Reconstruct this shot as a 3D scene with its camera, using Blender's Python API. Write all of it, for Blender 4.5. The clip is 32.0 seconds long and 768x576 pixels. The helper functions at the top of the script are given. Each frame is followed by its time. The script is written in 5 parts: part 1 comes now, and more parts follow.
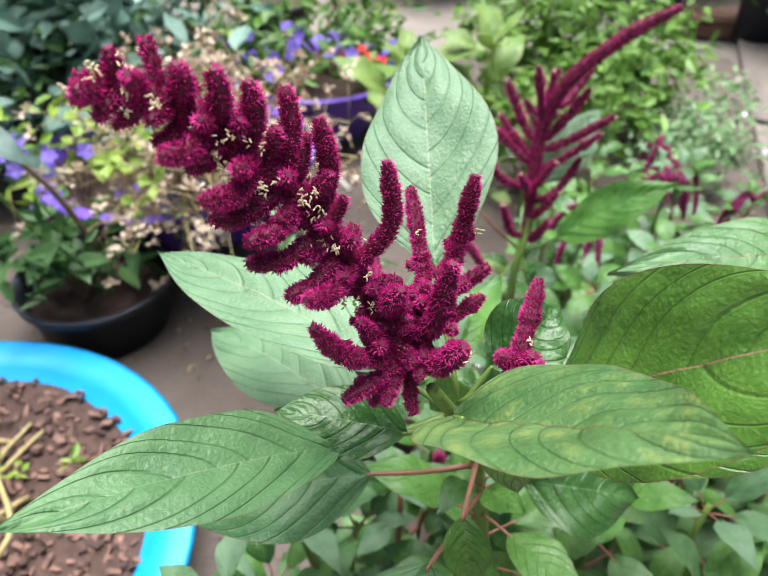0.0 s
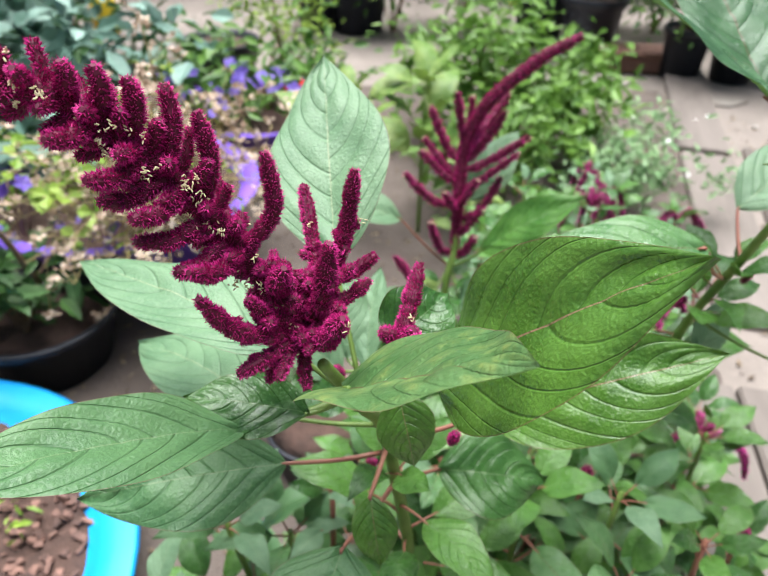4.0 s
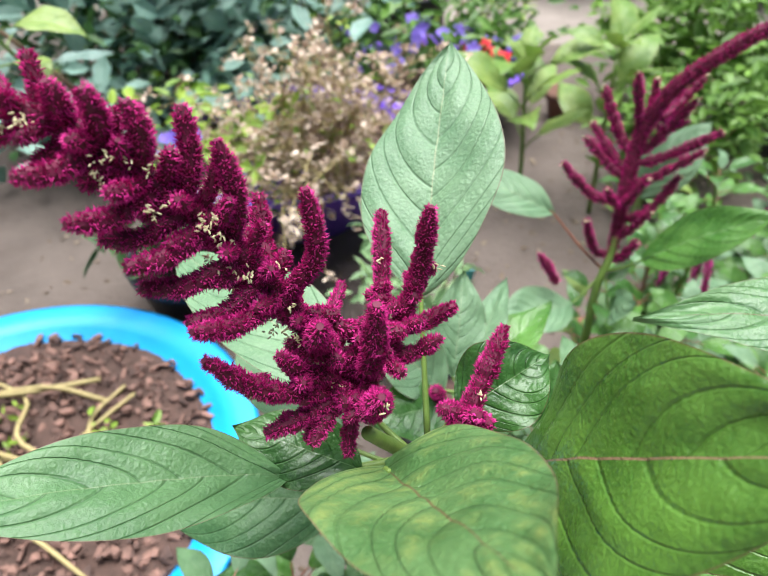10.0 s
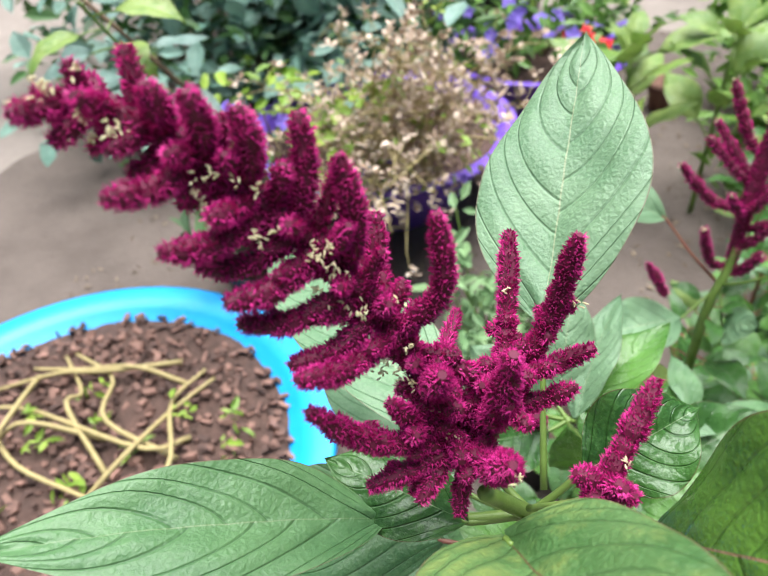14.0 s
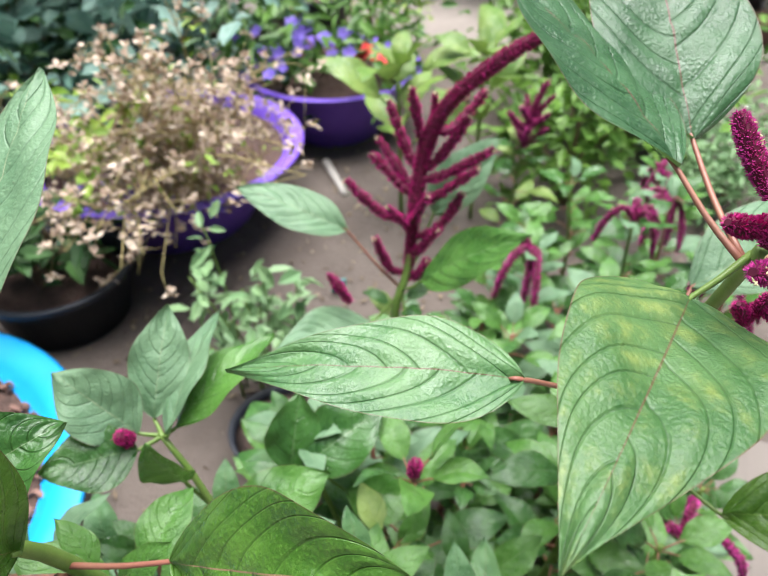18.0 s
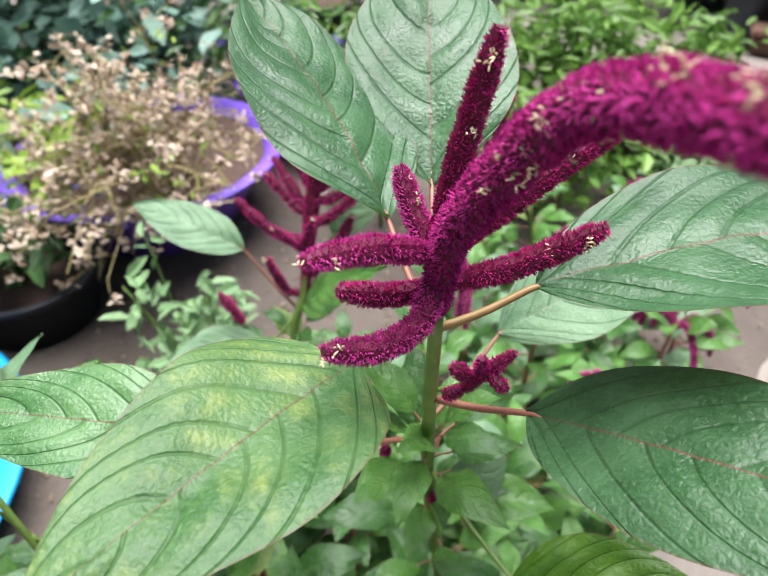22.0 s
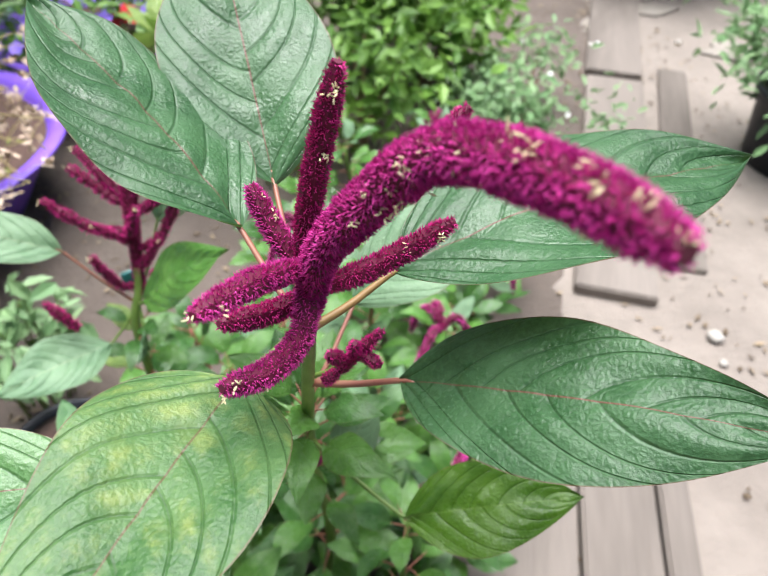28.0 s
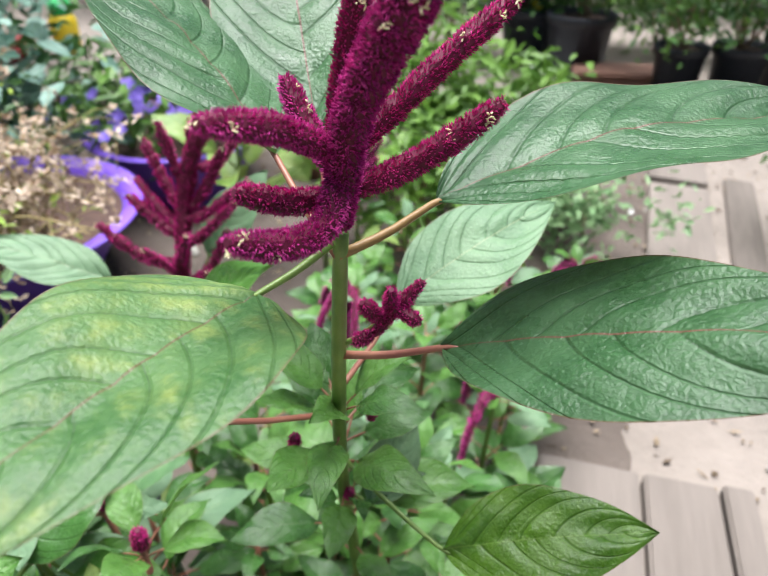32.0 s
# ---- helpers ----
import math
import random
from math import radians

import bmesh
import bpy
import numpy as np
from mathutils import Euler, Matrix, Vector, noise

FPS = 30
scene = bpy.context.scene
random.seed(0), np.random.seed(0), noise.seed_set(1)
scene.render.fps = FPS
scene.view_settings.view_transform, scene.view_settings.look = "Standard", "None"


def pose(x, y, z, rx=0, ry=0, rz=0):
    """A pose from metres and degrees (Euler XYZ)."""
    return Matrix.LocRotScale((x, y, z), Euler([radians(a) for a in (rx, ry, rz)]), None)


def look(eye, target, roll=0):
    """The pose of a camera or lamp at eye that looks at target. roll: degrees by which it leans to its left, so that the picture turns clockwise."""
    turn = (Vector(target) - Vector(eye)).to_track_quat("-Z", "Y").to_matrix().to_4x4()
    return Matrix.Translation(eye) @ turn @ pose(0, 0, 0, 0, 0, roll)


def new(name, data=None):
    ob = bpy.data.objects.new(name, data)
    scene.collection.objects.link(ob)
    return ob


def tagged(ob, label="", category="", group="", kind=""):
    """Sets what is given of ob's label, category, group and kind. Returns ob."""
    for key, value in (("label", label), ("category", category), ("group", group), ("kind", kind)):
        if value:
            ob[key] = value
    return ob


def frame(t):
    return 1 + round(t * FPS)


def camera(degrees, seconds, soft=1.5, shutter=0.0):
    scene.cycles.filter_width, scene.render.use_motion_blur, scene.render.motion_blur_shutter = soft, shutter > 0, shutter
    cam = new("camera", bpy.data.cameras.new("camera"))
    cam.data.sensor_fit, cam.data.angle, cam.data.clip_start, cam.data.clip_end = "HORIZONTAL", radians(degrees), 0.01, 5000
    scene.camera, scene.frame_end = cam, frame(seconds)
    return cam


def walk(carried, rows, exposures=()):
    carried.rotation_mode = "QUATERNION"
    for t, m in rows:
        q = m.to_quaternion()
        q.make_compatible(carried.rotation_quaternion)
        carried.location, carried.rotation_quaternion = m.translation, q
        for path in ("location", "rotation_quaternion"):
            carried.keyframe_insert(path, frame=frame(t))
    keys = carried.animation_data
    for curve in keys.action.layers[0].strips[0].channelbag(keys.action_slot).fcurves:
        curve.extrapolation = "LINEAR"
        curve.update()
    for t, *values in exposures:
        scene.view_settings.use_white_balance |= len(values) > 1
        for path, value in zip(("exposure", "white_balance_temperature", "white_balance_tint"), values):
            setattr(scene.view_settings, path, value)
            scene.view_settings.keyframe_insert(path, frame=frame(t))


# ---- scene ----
cam = camera(60.9, 32.0, soft=0.8)
PATH = [
    (0, (0.1100, 0.0035, 0.9088), (0.0710, 0.7852, 0.2864), 0.52),
    (0.5, (0.1130, 0.0003, 0.9060), (0.0780, 0.7834, 0.2851), 0.64),
    (1, (0.1160, -0.0099, 0.9025), (0.0845, 0.7784, 0.2880), 0.65),
    (1.5, (0.1190, -0.0197, 0.9070), (0.0960, 0.7752, 0.3006), 0.79),
    (2, (0.1310, -0.0197, 0.9070), (0.1175, 0.7837, 0.3117), 0.74),
    (2.5, (0.1340, -0.0217, 0.9071), (0.1320, 0.7886, 0.3211), 0.99),
    (3, (0.1350, -0.0226, 0.9082), (0.1420, 0.7908, 0.3265), 1.23),
    (3.5, (0.1350, -0.0246, 0.9083), (0.1500, 0.7903, 0.3288), 1.37),
    (4, (0.1420, -0.0316, 0.9077), (0.1635, 0.7839, 0.3294), 1.39),
    (4.5, (0.1470, -0.0414, 0.9122), (0.1730, 0.7743, 0.3343), 1.31),
    (6.5, (0.1540, -0.0593, 0.9141), (0.1730, 0.7584, 0.3389), 2.38),
    (7, (0.1530, -0.0393, 0.9151), (0.1455, 0.7724, 0.3310), 1.97),
    (7.5, (0.1560, -0.0095, 0.9095), (0.1145, 0.7940, 0.3157), 1.61),
    (8, (0.1560, 0.0123, 0.9054), (0.0745, 0.8035, 0.2992), 1.23),
    (8.5, (0.1590, 0.0224, 0.9068), (0.0355, 0.7989, 0.2890), 0.52),
    (9, (0.1690, 0.0372, 0.9031), (0.0030, 0.7983, 0.2760), -0.49),
    (9.5, (0.1820, 0.0400, 0.8989), (-0.0230, 0.7895, 0.2694), -1.78),
    (10, (0.1760, 0.0405, 0.9079), (-0.0516, 0.7827, 0.2775), -2.69),
    (10.5, (0.1630, 0.0443, 0.9047), (-0.0760, 0.7835, 0.2750), -2.94),
    (11, (0.1590, 0.0580, 0.8990), (-0.0899, 0.7918, 0.2668), -3.00),
    (11.5, (0.1570, 0.0599, 0.8959), (-0.1079, 0.7849, 0.2602), -3.38),
    (12, (0.1490, 0.0756, 0.8910), (-0.1374, 0.7890, 0.2514), -3.90),
    (12.5, (0.1440, 0.0846, 0.8906), (-0.1665, 0.7839, 0.2466), -4.53),
    (13, (0.1440, 0.0829, 0.8957), (-0.1835, 0.7756, 0.2531), -5.21),
    (13.5, (0.1420, 0.0778, 0.8949), (-0.1940, 0.7698, 0.2559), -5.64),
    (15.5, (0.2133, 0.0535, 0.9221), (-0.0622, 0.7601, 0.2703), -1.78),
    (16, (0.2383, 0.0626, 0.9226), (-0.0069, 0.7798, 0.2703), -1.24),
    (16.5, (0.2597, 0.0877, 0.9220), (0.0644, 0.8150, 0.2640), 0.11),
    (17, (0.2860, 0.0942, 0.9217), (0.1145, 0.8316, 0.2683), 0.67),
    (17.5, (0.3164, 0.1073, 0.9123), (0.1495, 0.8561, 0.2708), -0.01),
    (18, (0.3444, 0.1183, 0.9061), (0.1828, 0.8752, 0.2728), -0.49),
    (18.5, (0.3690, 0.1292, 0.9012), (0.2095, 0.8897, 0.2717), -0.56),
    (19, (0.3890, 0.1372, 0.8998), (0.2315, 0.8978, 0.2701), -0.25),
    (19.5, (0.4080, 0.1482, 0.8992), (0.2420, 0.9060, 0.2683), -0.19),
    (20, (0.4320, 0.1622, 0.8995), (0.2481, 0.9149, 0.2674), -0.18),
    (20.5, (0.4580, 0.1692, 0.9001), (0.2530, 0.9169, 0.2685), -0.38),
    (21, (0.4800, 0.1725, 0.9050), (0.2575, 0.9155, 0.2737), -0.67),
    (21.5, (0.4830, 0.1739, 0.9119), (0.2520, 0.9160, 0.2827), -1.00),
    (22, (0.4900, 0.1809, 0.9116), (0.2689, 0.9257, 0.2820), -1.26),
    (22.5, (0.4960, 0.1838, 0.9114), (0.3015, 0.9334, 0.2787), -1.24),
    (23, (0.4830, 0.1878, 0.9112), (0.3331, 0.9426, 0.2726), -0.63),
    (23.5, (0.4760, 0.1950, 0.9148), (0.3810, 0.9519, 0.2682), 0.13),
    (24, (0.4680, 0.1970, 0.9137), (0.4285, 0.9545, 0.2621), 1.10),
    (24.5, (0.4610, 0.1980, 0.9137), (0.4740, 0.9532, 0.2583), 2.17),
    (25, (0.4580, 0.1972, 0.9177), (0.5050, 0.9486, 0.2596), 2.74),
    (25.5, (0.4490, 0.1953, 0.9188), (0.5195, 0.9380, 0.2530), 3.06),
    (27.5, (0.4690, 0.1875, 0.9432), (0.5305, 0.8951, 0.2393), 1.95),
    (28, (0.4730, 0.1854, 0.9404), (0.5195, 0.8982, 0.2406), 1.76),
    (28.5, (0.4800, 0.1740, 0.9329), (0.4980, 0.9075, 0.2535), 0.70),
    (29, (0.4860, 0.1707, 0.9271), (0.4775, 0.9273, 0.2733), 0.26),
    (29.5, (0.4920, 0.1720, 0.9150), (0.4525, 0.9530, 0.2917), -0.19),
    (30, (0.4920, 0.1717, 0.9090), (0.4335, 0.9734, 0.3141), 0.04),
    (30.5, (0.5000, 0.1704, 0.9031), (0.4250, 0.9923, 0.3384), -0.12),
    (31, (0.4950, 0.1721, 0.8970), (0.4285, 1.0066, 0.3501), 0.02),
    (31.5, (0.4920, 0.1697, 0.8901), (0.4280, 1.0028, 0.3406), 0.23),
    (32, (0.4820, 0.1601, 0.8596), (0.4385, 0.9899, 0.3032), 0.22),
]
walk(cam, [(t, look(eye, target, roll)) for t, eye, target, roll in PATH])
cam.data.dof.use_dof = True
cam.data.dof.focus_distance = 0.25
cam.data.dof.aperture_fstop = 13.0

# ---- light: an overcast garden, soft bright sky ----
world = bpy.data.worlds.new("world")
scene.world = world
world.use_nodes = True
wn = world.node_tree
sky = wn.nodes.new("ShaderNodeTexSky")
sky.sky_type = "NISHITA"
sky.sun_disc = False
sky.sun_elevation = radians(81)
sky.sun_rotation = radians(-10)
sky.air_density, sky.dust_density, sky.ozone_density = 1.0, 4.0, 1.0
wn.links.new(sky.outputs[0], wn.nodes["Background"].inputs[0])
wn.nodes["Background"].inputs[1].default_value = 0.041
sun = new("sun", bpy.data.lights.new("sun", "SUN"))
sun.data.energy, sun.data.angle, sun.data.color = 3.9, radians(52), (0.985, 0.985, 1.0)
sun.matrix_world = pose(0, 0, 5, 9, 0, 190)
scene.view_settings.exposure = 1.3


# ---- materials ----
def mat(name):
    m = bpy.data.materials.new(name)
    m.use_nodes = True
    nt = m.node_tree
    return m, nt, nt.nodes["Principled BSDF"]


def node(nt, kind, **inputs):
    n = nt.nodes.new("ShaderNode" + kind)
    for k, v in inputs.items():
        if k in n.inputs:
            n.inputs[k].default_value = v
    return n


def maths(nt, op, a, b=None, c=None):
    n = nt.nodes.new("ShaderNodeMath")
    n.operation = op
    for i, v in enumerate((a, b, c)):
        if v is None:
            continue
        if isinstance(v, (int, float)):
            n.inputs[i].default_value = v
        else:
            nt.links.new(v, n.inputs[i])
    return n.outputs[0]


def blend(nt, fac, a, b):
    n = nt.nodes.new("ShaderNodeMix")
    n.data_type = "RGBA"
    for sock, v in ((n.inputs[0], fac), (n.inputs[6], a), (n.inputs[7], b)):
        if isinstance(v, (int, float)):
            sock.default_value = v
        elif isinstance(v, tuple):
            sock.default_value = (*v, 1.0)
        else:
            nt.links.new(v, sock)
    return n.outputs[2]


def ramp(nt, fac, lo, hi):
    n = nt.nodes.new("ShaderNodeMapRange")
    n.inputs[1].default_value, n.inputs[2].default_value = lo, hi
    n.interpolation_type = "SMOOTHSTEP"
    nt.links.new(fac, n.inputs[0])
    return n.outputs[0]


def noise_of(nt, scale, detail=4.0, coord=None, rough=0.55):
    n = node(nt, "TexNoise", Scale=scale, Detail=detail, Roughness=rough)
    if coord is None:
        coord = nt.nodes.new("ShaderNodeTexCoord").outputs["Object"]
    nt.links.new(coord, n.inputs["Vector"])
    return n.outputs[0]


def bump(nt, bsdf, height, strength, distance):
    b = node(nt, "Bump", Strength=strength, Distance=distance)
    nt.links.new(height, b.inputs["Height"])
    nt.links.new(b.outputs[0], bsdf.inputs["Normal"])


def leaf_material(name, deep, light, vein, mottle=0.0, mottle_colour=(0.55, 0.55, 0.10), gloss=0.38, wet=0.0, veins=7.6, spec=0.42):
    """A leaf blade: the UV map runs along the midrib (x) and from edge to edge (y)."""
    m, nt, p = mat(name)
    deep, light = ((0.86 * c[0], 0.80 * c[1], 0.90 * c[2]) for c in (deep, light))
    uv = nt.nodes.new("ShaderNodeUVMap")
    sep = nt.nodes.new("ShaderNodeSeparateXYZ")
    nt.links.new(uv.outputs[0], sep.inputs[0])
    u, v = sep.outputs[0], maths(nt, "MULTIPLY_ADD", sep.outputs[1], 2.0, -1.0)
    av = maths(nt, "ABSOLUTE", v)
    side = maths(nt, "MULTIPLY", maths(nt, "GREATER_THAN", v, 0.0), 0.45)
    sweep = maths(nt, "ADD", maths(nt, "MULTIPLY", av, 0.13), maths(nt, "MULTIPLY", maths(nt, "MULTIPLY", av, av), 0.24))
    start = maths(nt, "SUBTRACT", u, sweep)
    uneven = maths(nt, "SINE", maths(nt, "MULTIPLY_ADD", start, 15.0, maths(nt, "MULTIPLY", side, 4.0)))
    start = maths(nt, "ADD", start, maths(nt, "MULTIPLY", uneven, 0.020))
    saw = maths(nt, "FRACT", maths(nt, "ADD", maths(nt, "MULTIPLY", start, veins), side))
    lateral = maths(nt, "ABSOLUTE", maths(nt, "SUBTRACT", saw, 0.5))
    vein_fac = maths(nt, "MULTIPLY", maths(nt, "SUBTRACT", 1.0, ramp(nt, lateral, 0.004, 0.034)), maths(nt, "MULTIPLY_ADD", av, -0.3, 0.6))
    rib = maths(nt, "SUBTRACT", 1.0, ramp(nt, av, 0.006, 0.016))
    obj = nt.nodes.new("ShaderNodeTexCoord").outputs["Object"]
    big = noise_of(nt, 28.0, 3.0, obj)
    fine = noise_of(nt, 420.0, 5.0, obj, 0.65)
    info = nt.nodes.new("ShaderNodeObjectInfo")
    tone = maths(nt, "ADD", ramp(nt, big, 0.32, 0.7), maths(nt, "MULTIPLY_ADD", info.outputs["Random"], 0.5, -0.25))
    col = blend(nt, tone, deep, light)
    col = blend(nt, maths(nt, "MULTIPLY", ramp(nt, fine, 0.42, 0.66), 0.6), col, light)
    cells = node(nt, "TexVoronoi", Scale=340.0)
    cells.feature = "DISTANCE_TO_EDGE"
    nt.links.new(obj, cells.inputs["Vector"])
    net = maths(nt, "SUBTRACT", 1.0, ramp(nt, cells.outputs["Distance"], 0.0, 0.16))
    col = blend(nt, maths(nt, "MULTIPLY", net, 0.18), col, tuple(0.6 * c for c in deep))
    if mottle:
        spots = ramp(nt, noise_of(nt, 48.0, 6.0, obj, 0.72), 0.46, 0.70)
        near_vein = maths(nt, "MULTIPLY_ADD", ramp(nt, lateral, 0.1, 0.4), 0.7, 0.3)
        col = blend(nt, maths(nt, "MULTIPLY", maths(nt, "MULTIPLY", spots, near_vein), mottle), col, mottle_colour)
    col = blend(nt, vein_fac, col, tuple(0.55 * c for c in deep))
    col = blend(nt, maths(nt, "MULTIPLY", rib, 0.9), col, vein)
    edge = ramp(nt, av, 0.975, 0.998)
    col = blend(nt, maths(nt, "MULTIPLY", edge, 0.6), col, (0.16, 0.05, 0.05))
    nt.links.new(col, p.inputs["Base Color"])
    rough = maths(nt, "MULTIPLY_ADD", fine, 0.26, gloss - 0.12)
    if wet:
        patch = ramp(nt, noise_of(nt, 38.0, 3.0, obj), 0.56 - 0.1 * wet, 0.66 - 0.1 * wet)
        rough = maths(nt, "SUBTRACT", rough, maths(nt, "MULTIPLY", patch, gloss - 0.24))
    nt.links.new(rough, p.inputs["Roughness"])
    p.inputs["Specular IOR Level"].default_value = spec + 0.10
    h = maths(nt, "ADD", maths(nt, "MULTIPLY", ramp(nt, lateral, 0.0, 0.09), 0.45), maths(nt, "MULTIPLY", fine, 0.50))
    h = maths(nt, "ADD", h, maths(nt, "MULTIPLY", ramp(nt, cells.outputs["Distance"], 0.0, 0.5), 0.16))
    quilt = node(nt, "TexVoronoi", Scale=105.0)
    quilt.feature = "SMOOTH_F1"
    nt.links.new(obj, quilt.inputs["Vector"])
    h = maths(nt, "ADD", h, maths(nt, "MULTIPLY", quilt.outputs["Distance"], -0.6))
    h = maths(nt, "ADD", h, maths(nt, "MULTIPLY", noise_of(nt, 150.0, 3.0, obj), 0.55))
    bump(nt, p, h, 0.75, 0.0014)
    p.inputs["Coat Weight"].default_value = 0.12 * wet
    p.inputs["Coat Roughness"].default_value = 0.25
    trans = nt.nodes.new("ShaderNodeBsdfTranslucent")
    nt.links.new(blend(nt, 0.35, col, (0.30, 0.50, 0.07)), trans.inputs[0])
    mix = nt.nodes.new("ShaderNodeMixShader")
    mix.inputs[0].default_value = 0.16
    nt.links.new(p.outputs[0], mix.inputs[1])
    nt.links.new(trans.outputs[0], mix.inputs[2])
    nt.links.new(mix.outputs[0], nt.nodes["Material Output"].inputs[0])
    return m


def plain_material(name, a, b, scale=30.0, rough=0.6, bump_scale=0.0, bump_dist=0.001, metal=0.0, through_light=0.0, per_object=0.0, spec=0.5, islands=0.0, grain=0.0):
    """Two tones mixed by noise at two scales, with fine relief."""
    m, nt, p = mat(name)
    obj = nt.nodes.new("ShaderNodeTexCoord").outputs["Object"]
    if grain:
        mp = nt.nodes.new("ShaderNodeMapping")
        mp.inputs["Scale"].default_value = (1.0, grain, 1.0)
        nt.links.new(obj, mp.inputs[0])
        obj = mp.outputs[0]
    n1, n2 = noise_of(nt, scale, 4.0, obj), noise_of(nt, scale * 9, 4.0, obj)
    f = maths(nt, "MULTIPLY_ADD", n2, 0.5, maths(nt, "MULTIPLY_ADD", n1, 1.3, -0.45))
    if per_object:
        info = nt.nodes.new("ShaderNodeObjectInfo")
        f = maths(nt, "ADD", f, maths(nt, "MULTIPLY_ADD", info.outputs["Random"], per_object, -per_object / 2))
    if islands:
        geo = nt.nodes.new("ShaderNodeNewGeometry")
        f = maths(nt, "ADD", f, maths(nt, "MULTIPLY_ADD", geo.outputs["Random Per Island"], islands, -islands / 2))
    f = maths(nt, "MINIMUM", maths(nt, "MAXIMUM", f, 0.0), 1.0)
    col = blend(nt, f, a, b)
    nt.links.new(col, p.inputs["Base Color"])
    nt.links.new(maths(nt, "MULTIPLY_ADD", n2, 0.25, rough - 0.12), p.inputs["Roughness"])
    p.inputs["Metallic"].default_value = metal
    p.inputs["Specular IOR Level"].default_value = spec
    if bump_scale:
        bump(nt, p, noise_of(nt, bump_scale, 5.0, obj, 0.65), 0.6, bump_dist)
    if through_light:
        trans = nt.nodes.new("ShaderNodeBsdfTranslucent")
        nt.links.new(col, trans.inputs[0])
        mix = nt.nodes.new("ShaderNodeMixShader")
        mix.inputs[0].default_value = through_light
        nt.links.new(p.outputs[0], mix.inputs[1])
        nt.links.new(trans.outputs[0], mix.inputs[2])
        nt.links.new(mix.outputs[0], nt.nodes["Material Output"].inputs[0])
    return m


RED_RIB, PALE_RIB = (0.15, 0.055, 0.045), (0.18, 0.27, 0.13)
LEAF_A = leaf_material("leaf_mid_green", (0.06, 0.185, 0.06), (0.13, 0.30, 0.105), PALE_RIB, gloss=0.4)
LEAF_PALE = leaf_material("leaf_pale_green", (0.12, 0.27, 0.12), (0.20, 0.37, 0.18), (0.28, 0.34, 0.2), gloss=0.5, spec=0.45)
LEAF_FRESH = leaf_material("leaf_fresh_green", (0.060, 0.19, 0.055), (0.14, 0.31, 0.10), RED_RIB, gloss=0.38, wet=0.5)
LEAF_DARK = leaf_material("leaf_dark_glossy", (0.040, 0.135, 0.014), (0.11, 0.27, 0.035), (0.26, 0.15, 0.10), gloss=0.34, wet=0.9)
LEAF_MOTTLED = leaf_material("leaf_yellow_mottled", (0.042, 0.14, 0.032), (0.11, 0.245, 0.072), (0.11, 0.075, 0.035), mottle=0.36, mottle_colour=(0.42, 0.46, 0.12), gloss=0.43)
LEAF_B = leaf_material("leaf_blue_green", (0.026, 0.095, 0.030), (0.070, 0.185, 0.068), RED_RIB, gloss=0.38, wet=0.3, spec=0.38)
LEAF_SMALL = leaf_material("leaf_small", (0.020, 0.088, 0.016), (0.070, 0.21, 0.04), PALE_RIB, gloss=0.33, wet=0.9, veins=7.0)
LEAF_UNDER = leaf_material("leaf_lower", (0.048, 0.175, 0.022), (0.125, 0.32, 0.055), PALE_RIB, gloss=0.34, wet=0.6, veins=7.0)
LEAF_LIMEGLOSS = leaf_material("leaf_bright_glossy", (0.035, 0.13, 0.006), (0.10, 0.25, 0.014), (0.16, 0.28, 0.05), gloss=0.33, wet=0.4)
LEAF_LIME = leaf_material("leaf_lime", (0.12, 0.28, 0.04), (0.30, 0.45, 0.10), PALE_RIB, gloss=0.4, veins=6.0)
LEAF_GREY = leaf_material("leaf_glaucous", (0.10, 0.21, 0.15), (0.22, 0.36, 0.28), (0.3, 0.4, 0.3), gloss=0.5, veins=6.0)
BRACT = plain_material("amaranth_red", (0.26, 0.003, 0.082), (0.86, 0.050, 0.36), scale=160.0, rough=0.5, spec=0.22, islands=0.9, through_light=0.18)
BRACT_SOFT = plain_material("amaranth_magenta", (0.34, 0.006, 0.145), (0.92, 0.10, 0.52), scale=160.0, rough=0.5, spec=0.25, islands=0.9, through_light=0.2)
# Core maroon is darkened to paint the shade in the gaps between bracts.
CORE_SHADE = plain_material("amaranth_core_gap_shade", (0.07, 0.001, 0.018), (0.15, 0.002, 0.04), scale=200.0, rough=0.7)
ANTHER = plain_material("anther_cream", (0.70, 0.62, 0.34), (0.86, 0.80, 0.56), scale=300.0, rough=0.6, through_light=0.2)
STEM = plain_material("stem_green", (0.10, 0.18, 0.03), (0.20, 0.30, 0.07), scale=90.0, rough=0.42, bump_scale=500.0, bump_dist=0.0004)
STEM_RED = plain_material("stem_red", (0.27, 0.085, 0.07), (0.34, 0.17, 0.10), scale=60.0, rough=0.42)
STEM_OCHRE = plain_material("stem_ochre", (0.24, 0.14, 0.05), (0.36, 0.22, 0.08), scale=60.0, rough=0.45)
STEM_DRY = plain_material("stem_dry", (0.30, 0.24, 0.10), (0.48, 0.40, 0.18), scale=60.0, rough=0.7)
STEM_BROWN = plain_material("stem_brown", (0.16, 0.10, 0.06), (0.28, 0.19, 0.12), scale=60.0, rough=0.7, bump_scale=300.0)
SOIL = plain_material("soil", (0.045, 0.028, 0.022), (0.15, 0.085, 0.065), scale=45.0, rough=0.9, bump_scale=130.0, bump_dist=0.02)
